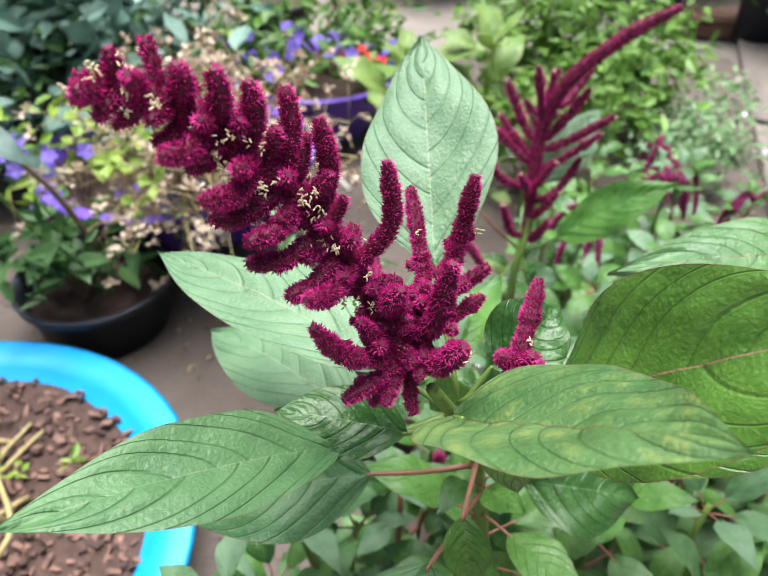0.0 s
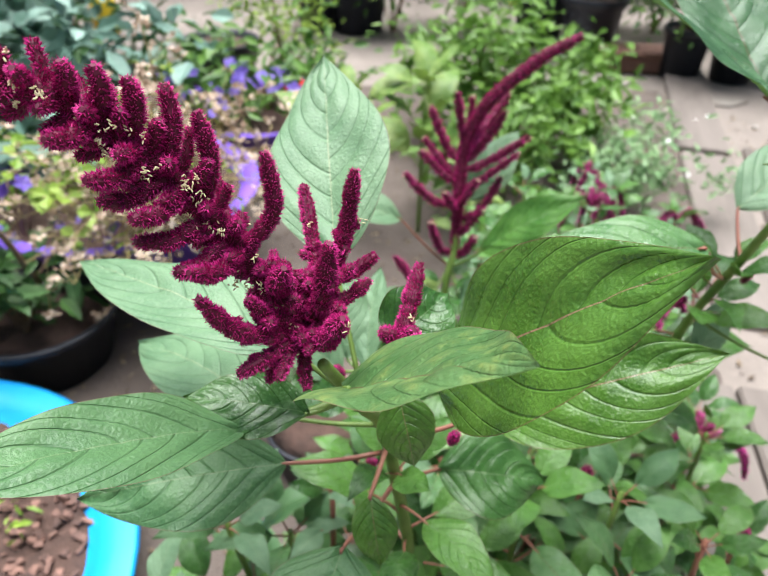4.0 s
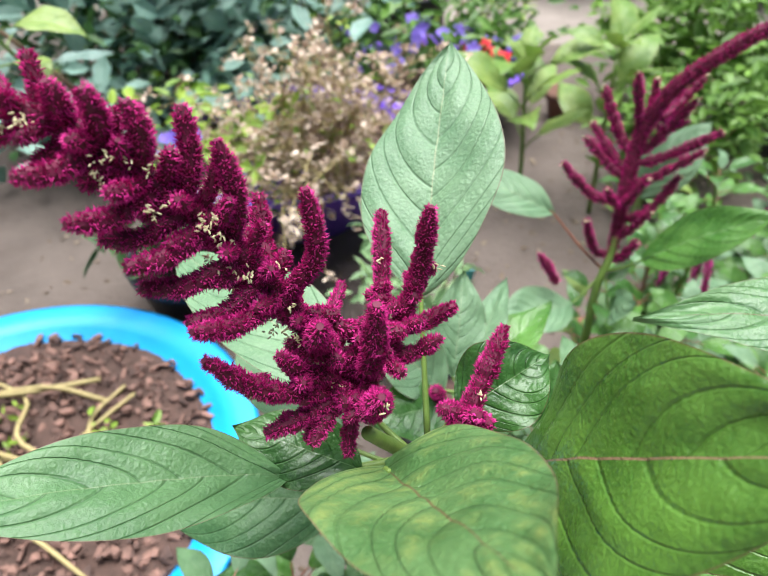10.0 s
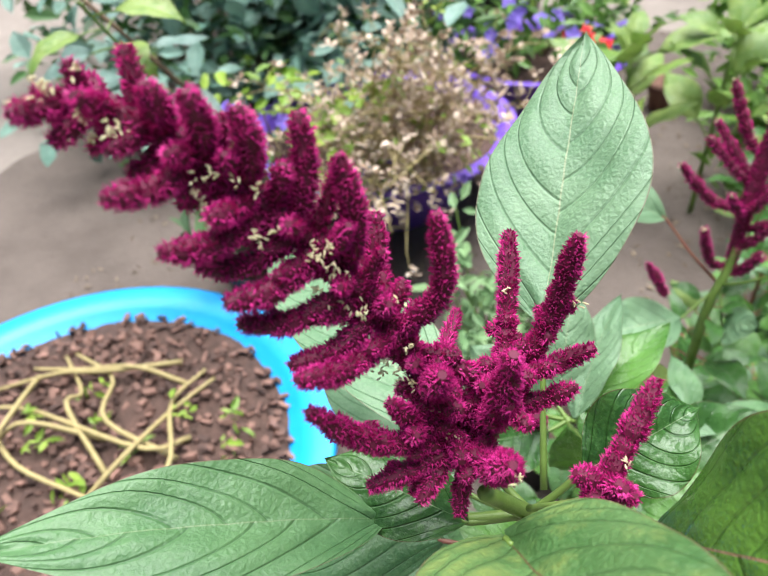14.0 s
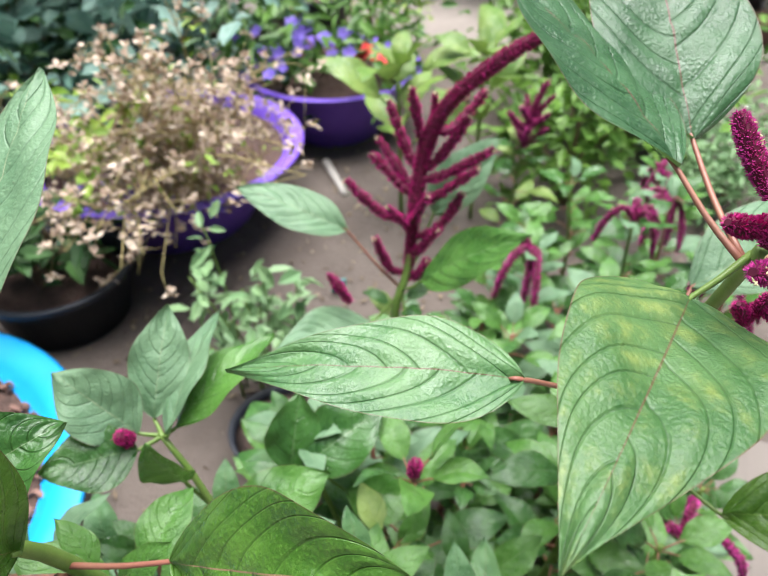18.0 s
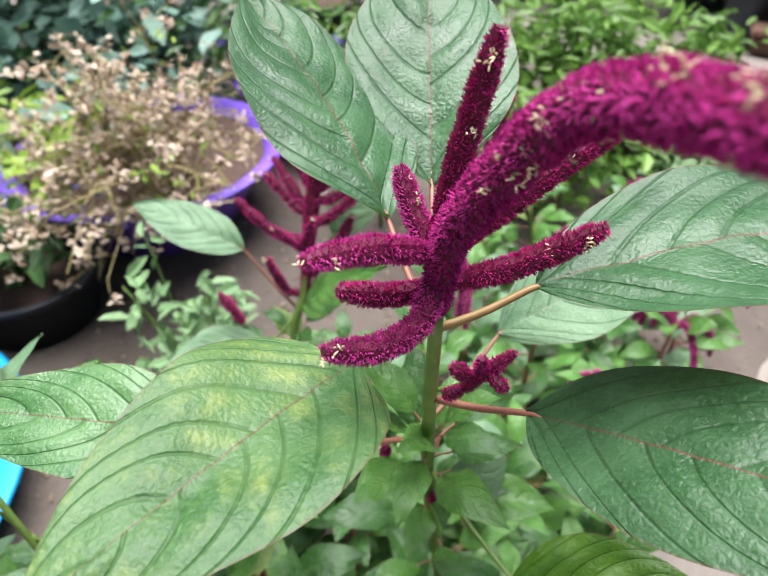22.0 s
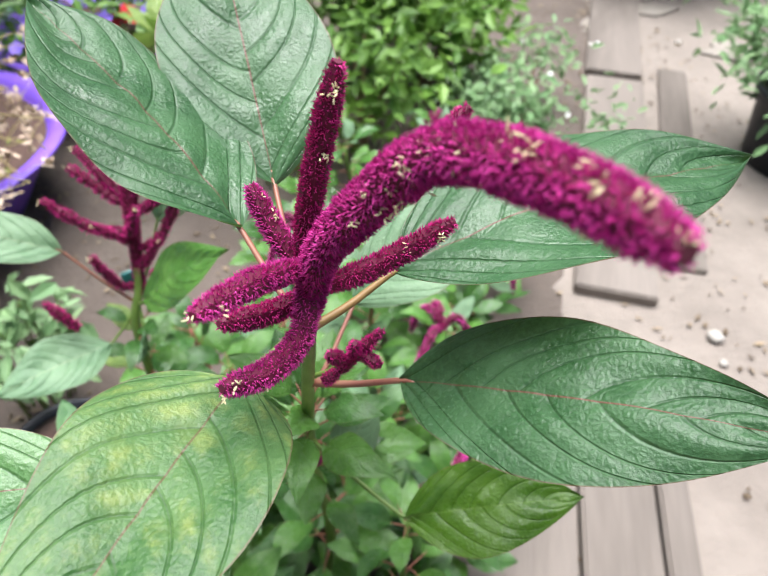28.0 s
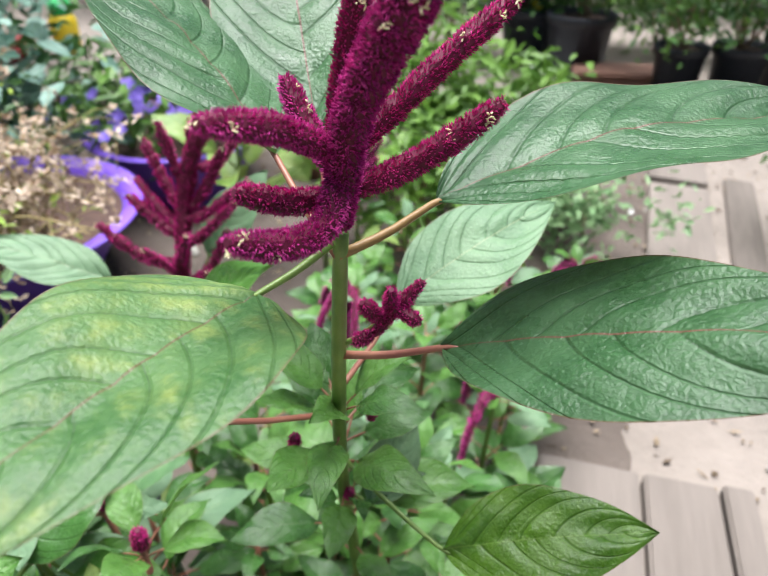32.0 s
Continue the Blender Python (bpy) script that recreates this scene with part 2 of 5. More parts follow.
BARK_CHIP = plain_material("bark_chip", (0.06, 0.035, 0.028), (0.27, 0.15, 0.115), scale=60.0, rough=0.85, bump_scale=200.0, islands=1.0)
DIRT = plain_material("dirt_ground", (0.165, 0.14, 0.12), (0.33, 0.285, 0.25), scale=3.5, rough=0.92, bump_scale=70.0, bump_dist=0.01)
EARTH = plain_material("damp_bed_soil", (0.075, 0.058, 0.048), (0.17, 0.138, 0.118), scale=6.0, rough=0.92, bump_scale=60.0, bump_dist=0.014)
LITTER = plain_material("leaf_litter", (0.10, 0.07, 0.045), (0.36, 0.28, 0.19), scale=40.0, rough=0.9, islands=1.0)
BOARD = plain_material("weathered_board", (0.088, 0.073, 0.061), (0.25, 0.215, 0.19), scale=9.0, grain=0.12, rough=0.8, bump_scale=90.0, bump_dist=0.003, per_object=0.5)
BLUE = plain_material("blue_plastic", (0.005, 0.30, 0.74), (0.012, 0.40, 0.86), scale=12.0, rough=0.42)
PURPLE = plain_material("purple_plastic", (0.16, 0.07, 0.55), (0.24, 0.12, 0.68), scale=12.0, rough=0.45)
BLACK = plain_material("black_plastic", (0.008, 0.010, 0.016), (0.022, 0.026, 0.036), scale=20.0, rough=0.5)
TERRA = plain_material("terracotta", (0.17, 0.085, 0.06), (0.27, 0.15, 0.11), scale=14.0, rough=0.8, bump_scale=200.0)
WHITE = plain_material("white_plastic", (0.62, 0.63, 0.63), (0.82, 0.82, 0.82), scale=12.0, rough=0.5)
VIOLET = plain_material("violet_petal", (0.14, 0.09, 0.50), (0.30, 0.20, 0.72), scale=60.0, rough=0.6, islands=0.8, through_light=0.3)
YELLOW = plain_material("yellow_petal", (0.75, 0.55, 0.03), (0.85, 0.70, 0.08), scale=60.0, rough=0.6, through_light=0.3)
SCARLET = plain_material("scarlet_petal", (0.55, 0.01, 0.02), (0.75, 0.03, 0.04), scale=60.0, rough=0.5)
WHITE_PETAL = plain_material("white_petal", (0.72, 0.74, 0.70), (0.85, 0.85, 0.80), scale=60.0, rough=0.6)
DRY_FLOWER = plain_material("dry_seed_head", (0.38, 0.27, 0.19), (0.74, 0.62, 0.50), scale=90.0, rough=0.8, islands=1.0, through_light=0.2)
GREEN_DARK = plain_material("foliage_dark", (0.026, 0.085, 0.022), (0.10, 0.22, 0.06), scale=25.0, rough=0.5, islands=0.8, through_light=0.25)
GREEN_MID = plain_material("foliage_mid", (0.045, 0.13, 0.02), (0.15, 0.30, 0.05), scale=25.0, rough=0.5, islands=0.8, through_light=0.25)
GREEN_LIGHT = plain_material("foliage_bright", (0.07, 0.17, 0.025), (0.22, 0.40, 0.07), scale=25.0, rough=0.5, islands=0.8, through_light=0.3)
GREEN_LIME = plain_material("foliage_lime", (0.16, 0.30, 0.03), (0.36, 0.50, 0.08), scale=25.0, rough=0.5, islands=0.8, through_light=0.25)
GREEN_GREY = plain_material("foliage_glaucous", (0.11, 0.24, 0.18), (0.32, 0.48, 0.40), scale=25.0, rough=0.6, islands=0.8, through_light=0.2)
GREEN_PALE = plain_material("foliage_pale", (0.16, 0.30, 0.13), (0.30, 0.46, 0.22), scale=25.0, rough=0.5, islands=0.8, through_light=0.25)
WALL = plain_material("dark_fence", (0.05, 0.055, 0.05), (0.12, 0.12, 0.11), scale=4.0, rough=0.9)
PALE_PATCH = plain_material("pale_path_patch", (0.20, 0.175, 0.15), (0.36, 0.33, 0.29), scale=9.0, rough=0.95, bump_scale=90.0)
TEAL = plain_material("teal_plastic", (0.01, 0.30, 0.32), (0.02, 0.38, 0.40), scale=20.0, rough=0.4)
STONE = plain_material("pale_stone", (0.30, 0.28, 0.25), (0.50, 0.47, 0.43), scale=40.0, rough=0.85, bump_scale=150.0)


# ---- mesh helpers ----
def mesh_object(name, verts, faces, material, parent=None, label="", smooth=True, uvs=None, m=None):
    me = bpy.data.meshes.new(name)
    me.from_pydata([tuple(v) for v in verts], [], [tuple(f) for f in faces])
    if smooth:
        me.shade_smooth()
    if uvs is not None:
        layer = me.uv_layers.new(name="uv")
        index = np.empty(len(me.loops), dtype=np.int32)
        me.loops.foreach_get("vertex_index", index)
        layer.data.foreach_set("uv", np.asarray(uvs, dtype=np.float32)[index].ravel())
    me.materials.append(material)
    ob = new(name, me)
    if m is not None:
        ob.matrix_world = m
    if parent is not None:
        ob.parent = parent
    if label:
        ob["label"] = label
    return ob


def reuse(name, me, m, parent=None, label=""):
    ob = new(name, me)
    ob.matrix_world = m
    if parent is not None:
        ob.parent = parent
    if label:
        ob["label"] = label
    return ob


def part(name, bm, material, parent, label=""):
    me = bpy.data.meshes.new(name)
    bm.to_mesh(me)
    bm.free()
    me.materials.append(material)
    ob = new(name, me)
    ob.parent = parent
    if label:
        ob["label"] = label
    return ob


def thing(name, label, category, group="", kind="", at=(0, 0, 0)):
    return tagged(new(name), label, category, group, kind)


def spline(points, n):
    """n points along a smooth curve through the given ones."""
    p = np.array(points, float)
    if len(p) == 2:
        return p[0] + np.linspace(0, 1, n)[:, None] * (p[1] - p[0])
    ext = np.vstack([2 * p[0] - p[1], p, 2 * p[-1] - p[-2]])
    out = []
    for s in np.linspace(0, len(p) - 1, n):
        i = min(int(s), len(p) - 2)
        f = s - i
        a, b, c, d = ext[i : i + 4]
        out.append(0.5 * (2 * b + (c - a) * f + (2 * a - 5 * b + 4 * c - d) * f**2 + (3 * b - 3 * c + d - a) * f**3))
    return np.array(out)


def rings(path, radii, sides):
    """Vertices and quads of a tube with closed ends."""
    path = np.asarray(path, float)
    n = len(path)
    radii = np.broadcast_to(np.asarray(radii, float), (n,))
    tang = np.gradient(path, axis=0)
    tang /= np.linalg.norm(tang, axis=1)[:, None] + 1e-12
    ref = np.array([0.0, 0.0, 1.0]) if abs(tang[0, 2]) < 0.9 else np.array([1.0, 0.0, 0.0])
    verts = []
    for k in range(n):
        ref = ref - tang[k] * (ref @ tang[k])
        ref /= np.linalg.norm(ref) + 1e-12
        other = np.cross(tang[k], ref)
        for a in np.arange(sides) * 2 * np.pi / sides:
            verts.append(path[k] + radii[k] * (np.cos(a) * ref + np.sin(a) * other))
    faces = [(k * sides + a, k * sides + (a + 1) % sides, (k + 1) * sides + (a + 1) % sides, (k + 1) * sides + a) for k in range(n - 1) for a in range(sides)]
    faces.append(tuple(range(sides))[::-1])
    faces.append(tuple((n - 1) * sides + a for a in range(sides)))
    return np.array(verts), faces


def tube(name, points, r0, r1, material, parent=None, label="", n=10, sides=8):
    path = spline(points, n)
    v, f = rings(path, np.linspace(r0, r1, n), sides)
    return mesh_object(name, v, f, material, parent, label)


class Heap:
    """Collects many small pieces into one mesh."""

    def __init__(self):
        self.v, self.f, self.n = [], [], 0

    def add(self, verts, faces):
        self.v.append(np.asarray(verts, float))
        self.f += [tuple(i + self.n for i in f) for f in faces]
        self.n += len(verts)

    def done(self, name, material, parent=None, label="", smooth=False):
        return mesh_object(name, np.vstack(self.v), self.f, material, parent, label, smooth)


def lathe(name, profile, material, parent=None, label="", sides=48, at=(0, 0, 0)):
    """A turned shape: profile rows of radius and height."""
    verts, faces = [], []
    for r, z in profile:
        for a in np.arange(sides) * 2 * np.pi / sides:
            verts.append((at[0] + r * np.cos(a), at[1] + r * np.sin(a), at[2] + z))
    for k in range(len(profile) - 1):
        for a in range(sides):
            faces.append((k * sides + a, k * sides + (a + 1) % sides, (k + 1) * sides + (a + 1) % sides, (k + 1) * sides + a))
    faces.append(tuple(range(sides))[::-1])
    return mesh_object(name, verts, faces, material, parent, label)


def unit(v):
    v = np.asarray(v, float)
    return v / (np.linalg.norm(v) + 1e-12)


def basis(origin, along, normal):
    x = unit(along)
    z = np.asarray(normal, float)
    z = unit(z - x * (z @ x))
    y = np.cross(z, x)
    return Matrix(((x[0], y[0], z[0], origin[0]), (x[1], y[1], z[1], origin[1]), (x[2], y[2], z[2], origin[2]), (0, 0, 0, 1)))


# ---- leaves ----
def blade(length, width, arch=0.05, cup=0.12, wave=0.03, seed=0, nu=34, nv=18, veins=7.6, pucker=0.016, skew=0.0, tip_drop=0.0, blunt=0.80, point=1.06):
    """An ovate leaf blade from the base at the origin along +x: vertices, quads and UV."""
    rng = random.Random(seed)
    ph = [rng.uniform(0, 6.28) for _ in range(6)]
    us, vs = np.linspace(0, 1, nu + 1), np.linspace(-1, 1, nv + 1)
    verts, uvs = [], []
    for u in us:
        w = (u / 0.43) ** blunt * ((1 - u) / 0.57) ** point if u > 0 else 0.0
        w = max(w, 0.012 if u < 0.5 else 0.003) * width / 2
        for v in vs:
            a = abs(v)
            edge = 1 + 0.035 * np.sin(9 * u + ph[0] + (2 if v > 0 else 0)) * a
            y = v * w * edge
            start = u - 0.13 * a - 0.24 * a * a
            start = (start + 0.020 * np.sin(15.0 * start + (1.8 if v > 0 else 0))) * veins + (0.45 if v > 0 else 0)
            saw = start % 1.0
            cell = 0.62 + 0.38 * np.sin(2.3 * math.floor(start - 0.5) + ph[5] + (1.9 if v > 0 else 0)) * np.cos(3.1 * a + ph[2])
            puff = (1 - (1 - 2 * abs(saw - 0.5)) ** 2) * (1 - a**4) * min(1, 5 * w / width) * cell
            z = arch * length * np.sin(np.pi * u) - tip_drop * length * u**3
            z += cup * abs(y) * (1 - 0.5 * u) + 0.022 * width * np.sin(5 * u + ph[3]) * np.sin(4 * v + ph[4]) + 0.010 * width * np.sin(13 * u + ph[1]) * np.sin(7 * v + ph[0])
            z += wave * width * (a**2) * (np.sin(7.5 * u + ph[1] + (1.3 if v > 0 else 0)) + 0.5 * np.sin(17 * u + ph[2] * (1 if v > 0 else 2)))
            z += pucker * width * puff
            verts.append((u * length, y + skew * length * np.sin(np.pi * u), z))
            uvs.append((u, 0.5 + v / 2))
    m = nv + 1
    faces = [(i * m + j, (i + 1) * m + j, (i + 1) * m + j + 1, i * m + j + 1) for i in range(nu) for j in range(nv)]
    return verts, faces, uvs


def leaf(plant, base, tip, normal, width, material, label="", joint=None, arch=0.05, cup=0.12, wave=0.03, seed=0, skew=0.0, tip_drop=0.0, stalk=STEM, stalk_r=0.0016, fine=1.0, pucker=0.024, veins=7.6, blunt=0.80, point=1.06):
    base, tip = np.array(base), np.array(tip)
    length = np.linalg.norm(tip - base)
    v, f, uv = blade(length, width, arch, cup, wave, seed, int(76 * fine), int(26 * fine), veins, pucker, skew, tip_drop, blunt, point)
    ob = mesh_object("leaf", v, f, material, plant, label, True, uv, basis(base, tip - base, normal))
    if joint is not None:
        joint = np.array(joint)
        along = unit(tip - base) * length * 0.05
        pts = spline([joint, (joint + base) / 2 + np.array([0, 0, -0.04 * np.linalg.norm(base - joint)]), base, base + along], 9)
        inv = np.array(ob.matrix_world.inverted())
        local = pts @ inv[:3, :3].T + inv[:3, 3]
        local[:, 2] -= 0.0006
        pv, pf = rings(local, np.linspace(stalk_r * 1.15, stalk_r * 0.6, len(pts)), 7)
        mesh_object("petiole", pv, pf, stalk, ob)
    return ob


# ---- flower spikes ----
def bracts(heap, path, radii, density, size, rng, lift=0.9):
    """Small pointed bracts standing all over a spike."""
    path = np.asarray(path, float)
    seg = np.diff(path, axis=0)
    lens = np.linalg.norm(seg, axis=1)
    for k in range(len(seg)):
        t = seg[k] / (lens[k] + 1e-12)
        a = unit(np.cross(t, (0.3, 0.5, 0.81)))
        b = np.cross(t, a)
        count = max(1, int(density * lens[k] * 2 * np.pi * radii[k]))
        for _ in range(count):
            f, th = rng.random(), rng.uniform(0, 2 * np.pi)
            r = radii[k] * (1 - f) + radii[k + 1] * f
            out = np.cos(th) * a + np.sin(th) * b
            p = path[k] + seg[k] * f + out * r * 0.86
            d = unit(out + t * rng.uniform(0.1, lift) + np.array([rng.gauss(0, 0.28), rng.gauss(0, 0.28), rng.gauss(0, 0.28)]))
            h = size * rng.uniform(0.8, 1.9)
            e1 = unit(np.cross(d, t)) * size * 0.27
            e2 = np.cross(d, unit(e1)) * size * 0.27
            heap.add([p + e1, p - 0.5 * e1 + 0.87 * e2, p - 0.5 * e1 - 0.87 * e2, p + d * h], [(0, 1, 3), (1, 2, 3), (2, 0, 3)])


def flower_spike(plant, points, radius, material=BRACT, seed=0, size=0.00110, density=1.15e6, knob=0.2, name="flower_spike", label="", parent=None):
    """One furry spike along a curve: a lumpy core, coloured dark as the shaded gaps, and its bracts in one mesh."""
    rng = random.Random(seed)
    length = sum(np.linalg.norm(np.subtract(b, a)) for a, b in zip(points, points[1:]))
    n = max(6, int(length / (radius * 0.55)))
    path = spline(points, n)
    s = np.linspace(0, 1, n)
    prof = radius * np.sqrt(np.clip(1 - ((s - 0.42) / 0.60) ** 4, 0.06, 1)) * np.clip(0.72 + 1.2 * s, 0, 1)
    prof *= 1 + knob * np.array([rng.uniform(-1, 1) for _ in s])
    heap = Heap()
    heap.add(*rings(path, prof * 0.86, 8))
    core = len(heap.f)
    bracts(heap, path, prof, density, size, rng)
    ob = heap.done(name, CORE_SHADE, parent or plant, label)
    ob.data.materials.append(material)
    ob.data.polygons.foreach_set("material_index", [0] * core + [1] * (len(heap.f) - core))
    return ob


def stamens(plant, spots, seed=0, size=0.0016):
    """Cream clusters of open stamens on the flower head."""
    rng = random.Random(seed)
    for c in spots:
        heap = Heap()
        for _ in range(rng.randint(4, 7)):
            d = unit([rng.gauss(0, 1), rng.gauss(-0.6, 0.7), rng.gauss(0.1, 1)])
            p = np.array(c) + np.array([rng.gauss(0, 0.0008) for _ in range(3)])
            heap.add(*rings([p, p + d * size * 0.6, p + d * size * 1.25], [0.00016, 0.00036, 0.0002], 5))
        heap.done("stamen_tuft", ANTHER, plant)


# ---- the ground, the path of boards ----
ground_h = Heap()
GX, GY = np.linspace(-6, 7, 66), np.linspace(-3, 9, 61)
gv = [(x, y, 0.006 * noise.noise((x * 3, y * 3, 0)) + 0.004 * noise.noise((x * 11, y * 11, 3)) - 0.004) for x in GX for y in GY]
gf = [(i * 61 + j, (i + 1) * 61 + j, (i + 1) * 61 + j + 1, i * 61 + j + 1) for i in range(65) for j in range(60)]
gn = len(gv)
gv += [(-400, -400, -0.02), (400, -400, -0.02), (400, 400, -0.02), (-400, 400, -0.02)]
gf += [(gn, gn + 1, gn + 2, gn + 3)]
ground = tagged(mesh_object("ground", gv, gf, DIRT), "bare brown garden soil and dusty trodden earth", "ground", kind="structure")


def box(name, size, m, material, parent=None, label="", bevel=0.006):
    bm = bmesh.new()
    bmesh.ops.create_cube(bm, size=1.0)
    bmesh.ops.scale(bm, vec=size, verts=bm.verts)
    if bevel:
        bmesh.ops.bevel(bm, geom=bm.edges[:], offset=bevel, segments=2, affect="EDGES")
    ob = part(name, bm, material, parent, label)
    ob.matrix_world = m
    return ob


def in_bed(x, y):
    """How far inside the planted bed a place lies, below 0 outside."""
    edge = 0.62 + 0.35 * y + 0.05 * noise.noise((3.0 * y, 1.0, 0.0)) + 0.03 * noise.noise((9.0 * y, 4.0, 0.0))
    return min(edge - 0.12 - x, x + 1.6, y + 0.2, 2.75 + 0.1 * noise.noise((4.0 * x, 2.0, 0.0)) - y)


bv, bf = [], []
for i in range(91):
    for j in range(101):
        x, y = -1.7 + 0.034 * i, -0.3 + 0.032 * j
        d = in_bed(x, y)
        lift = 0.012 * min(1.0, max(-1.0, d / 0.06)) + 0.006 * noise.noise((x * 9, y * 9, 2.0)) + 0.004 * noise.noise((x * 30, y * 30, 5.0))
        bv.append((x, y, lift - 0.002))
bf = [(i * 101 + j, (i + 1) * 101 + j, (i + 1) * 101 + j + 1, i * 101 + j + 1) for i in range(90) for j in range(100)]
tagged(mesh_object("flower_bed", bv, bf, EARTH), "damp brown crumbly soil of the flower bed", "soil", kind="structure")
litter = Heap()
rng_l = random.Random(31)
for k in range(2600):
    x, y = rng_l.uniform(-1.0, 1.6), rng_l.uniform(0.1, 2.7)
    c = np.array((x, y, (0.013 if in_bed(x, y) > 0 else 0.003)))
    a = rng_l.uniform(0, 6.28)
    ln, wd = rng_l.uniform(0.003, 0.014), rng_l.uniform(0.001, 0.006)
    d, sd = np.array((math.cos(a), math.sin(a), rng_l.gauss(0, 0.2))) * ln, np.array((-math.sin(a), math.cos(a), rng_l.gauss(0, 0.3))) * wd
    h = np.array((0, 0, 0.003))
    litter.add([c - d, c + sd, c + d, c - sd, c + h], [(0, 1, 4), (1, 2, 4), (2, 3, 4), (3, 0, 4)])
tagged(litter.done("leaf_litter", LITTER), "dry leaf bits and crumbs strewn on the soil", "litter", kind="stuff")

boardwalk = thing("boardwalk", "weathered grey wooden boards laid end to end as a garden path", "path", kind="structure")
for x0, y0, y1, slope, width, lift in ((1.0025, 1.10, 2.02, 0.30, 0.165, 0.020), (1.286, 2.05, 3.0, 0.30, 0.17, 0.022), (0.925, 0.885, 0.10, 0.226, 0.112, 0.020), (1.008, 0.872, 0.10, 0.226, 0.046, 0.024), (0.785, 0.918, 0.10, 0.226, 0.160, 0.016), (1.190, 1.18, 2.10, 0.32, 0.085, 0.006)):
    mid, ln = (y0 + y1) / 2, abs(y1 - y0) * math.sqrt(1 + slope * slope)
    box("board", (width, ln, 0.03), pose(x0 + slope * (mid - y0), mid, lift - 0.012, 0, 0, -math.degrees(math.atan(slope)) + 0.5 * math.sin(9 * x0)), BOARD, boardwalk, bevel=0.004)


# ---- the amaranth with the long leaning head ----
UP = (0, 0, 1)
plant_a = thing("amaranth", "red amaranth with a long leaning crimson flower head", "plant", "amaranths")
tube("stem", [(0.16, 0.33, 0.0), (0.1861, 0.2969, 0.2903), (0.1563, 0.2530, 0.5737), (0.1381, 0.2219, 0.6488), (0.1210, 0.1897, 0.7084)], 0.006, 0.0028, STEM, plant_a, n=22, sides=10)
JA = (0.1342, 0.2141, 0.6658)
leaf(plant_a, (0.0800, 0.1960, 0.6590), (-0.0225, 0.1104, 0.7159), (0.15, -0.1, 0.98), 0.047, LEAF_A, "long mid-green leaf with a folded rim", JA, arch=0.05, cup=0.25, seed=1, stalk_r=0.0022)
leaf(plant_a, (0.1305, 0.1800, 0.7030), (0.1850, 0.1006, 0.7950), (-0.41, 0.457, 0.70), 0.068, LEAF_MOTTLED, "pale yellow-mottled broad leaf", JA, arch=-0.01, cup=0.26, seed=2, blunt=0.62, tip_drop=0.04)
leaf(plant_a, (0.1765, 0.2169, 0.6679), (0.2511, 0.1405, 0.7989), (-0.90, -0.22, 0.43), 0.080, LEAF_DARK, "dark glossy wet leaf", JA, arch=0.05, cup=0.1, seed=3)
leaf(plant_a, (0.2126, 0.2509, 0.6118), (0.3339, 0.2299, 0.6813), (-0.1, -0.6, 0.8), 0.066, LEAF_DARK, "dark glossy wet leaf", (0.1531, 0.2463, 0.5938), arch=0.06, cup=0.1, seed=4, stalk=STEM_RED)
leaf(plant_a, (0.1227, 0.2725, 0.7103), (0.1116, 0.3979, 0.7853), (-0.25, -0.465, 0.827), 0.074, LEAF_PALE, "pale grey-green upright leaf", (0.1362, 0.2270, 0.6636), arch=0.02, cup=0.12, seed=5, stalk_r=0.0014)
leaf(plant_a, (0.1056, 0.2261, 0.6807), (-0.0447, 0.3221, 0.6757), (0.15, -0.2, 0.95), 0.056, LEAF_PALE, "pale green long leaf", JA, arch=0.04, cup=0.15, seed=6)
leaf(plant_a, (0.0896, 0.2492, 0.6122), (-0.0435, 0.3745, 0.5631), (0.2, -0.3, 0.92), 0.062, LEAF_PALE, "pale green long leaf", (0.1470, 0.2414, 0.6138), arch=0.05, cup=0.15, seed=7)
leaf(plant_a, (0.1118, 0.2044, 0.6613), (0.0479, 0.2080, 0.6685), (0.1, -0.4, 0.9), 0.036, LEAF_SMALL, "small dark wrinkled leaf", JA, arch=0.06, cup=0.1, wave=0.08, seed=8, pucker=0.02)
leaf(plant_a, (0.1498, 0.2248, 0.6860), (0.1851, 0.2556, 0.7015), (0.1, -0.6, 0.8), 0.040, LEAF_SMALL, "small wrinkled curled leaf", JA, arch=0.1, cup=0.3, wave=0.08, seed=9, pucker=0.02)
leaf(plant_a, (0.1566, 0.2090, 0.6734), (0.1660, 0.1918, 0.6351), (0.1, -0.9, 0.3), 0.030, LEAF_DARK, "small wet hanging leaf", JA, arch=0.08, cup=0.2, seed=10, pucker=0.02)
leaf(plant_a, (0.0929, 0.2293, 0.5927), (-0.0268, 0.2084, 0.5855), (0.1, -0.5, 0.85), 0.06, LEAF_A, "wet green lower leaf", (0.1537, 0.2461, 0.5838), arch=0.08, seed=11, pucker=0.018, stalk=STEM_RED)
leaf(plant_a, (0.1901, 0.2648, 0.5439), (0.2672, 0.2654, 0.5300), (0.0, -0.5, 0.85), 0.06, LEAF_SMALL, "", (0.1636, 0.2656, 0.5334), arch=0.08, seed=12, stalk=STEM_RED)
leaf(plant_a, (0.1278, 0.1961, 0.5583), (0.1023, 0.1152, 0.5337), (0.0, -0.3, 0.95), 0.07, LEAF_A, "", (0.1611, 0.2557, 0.5436), arch=0.08, seed=13, stalk=STEM_RED)
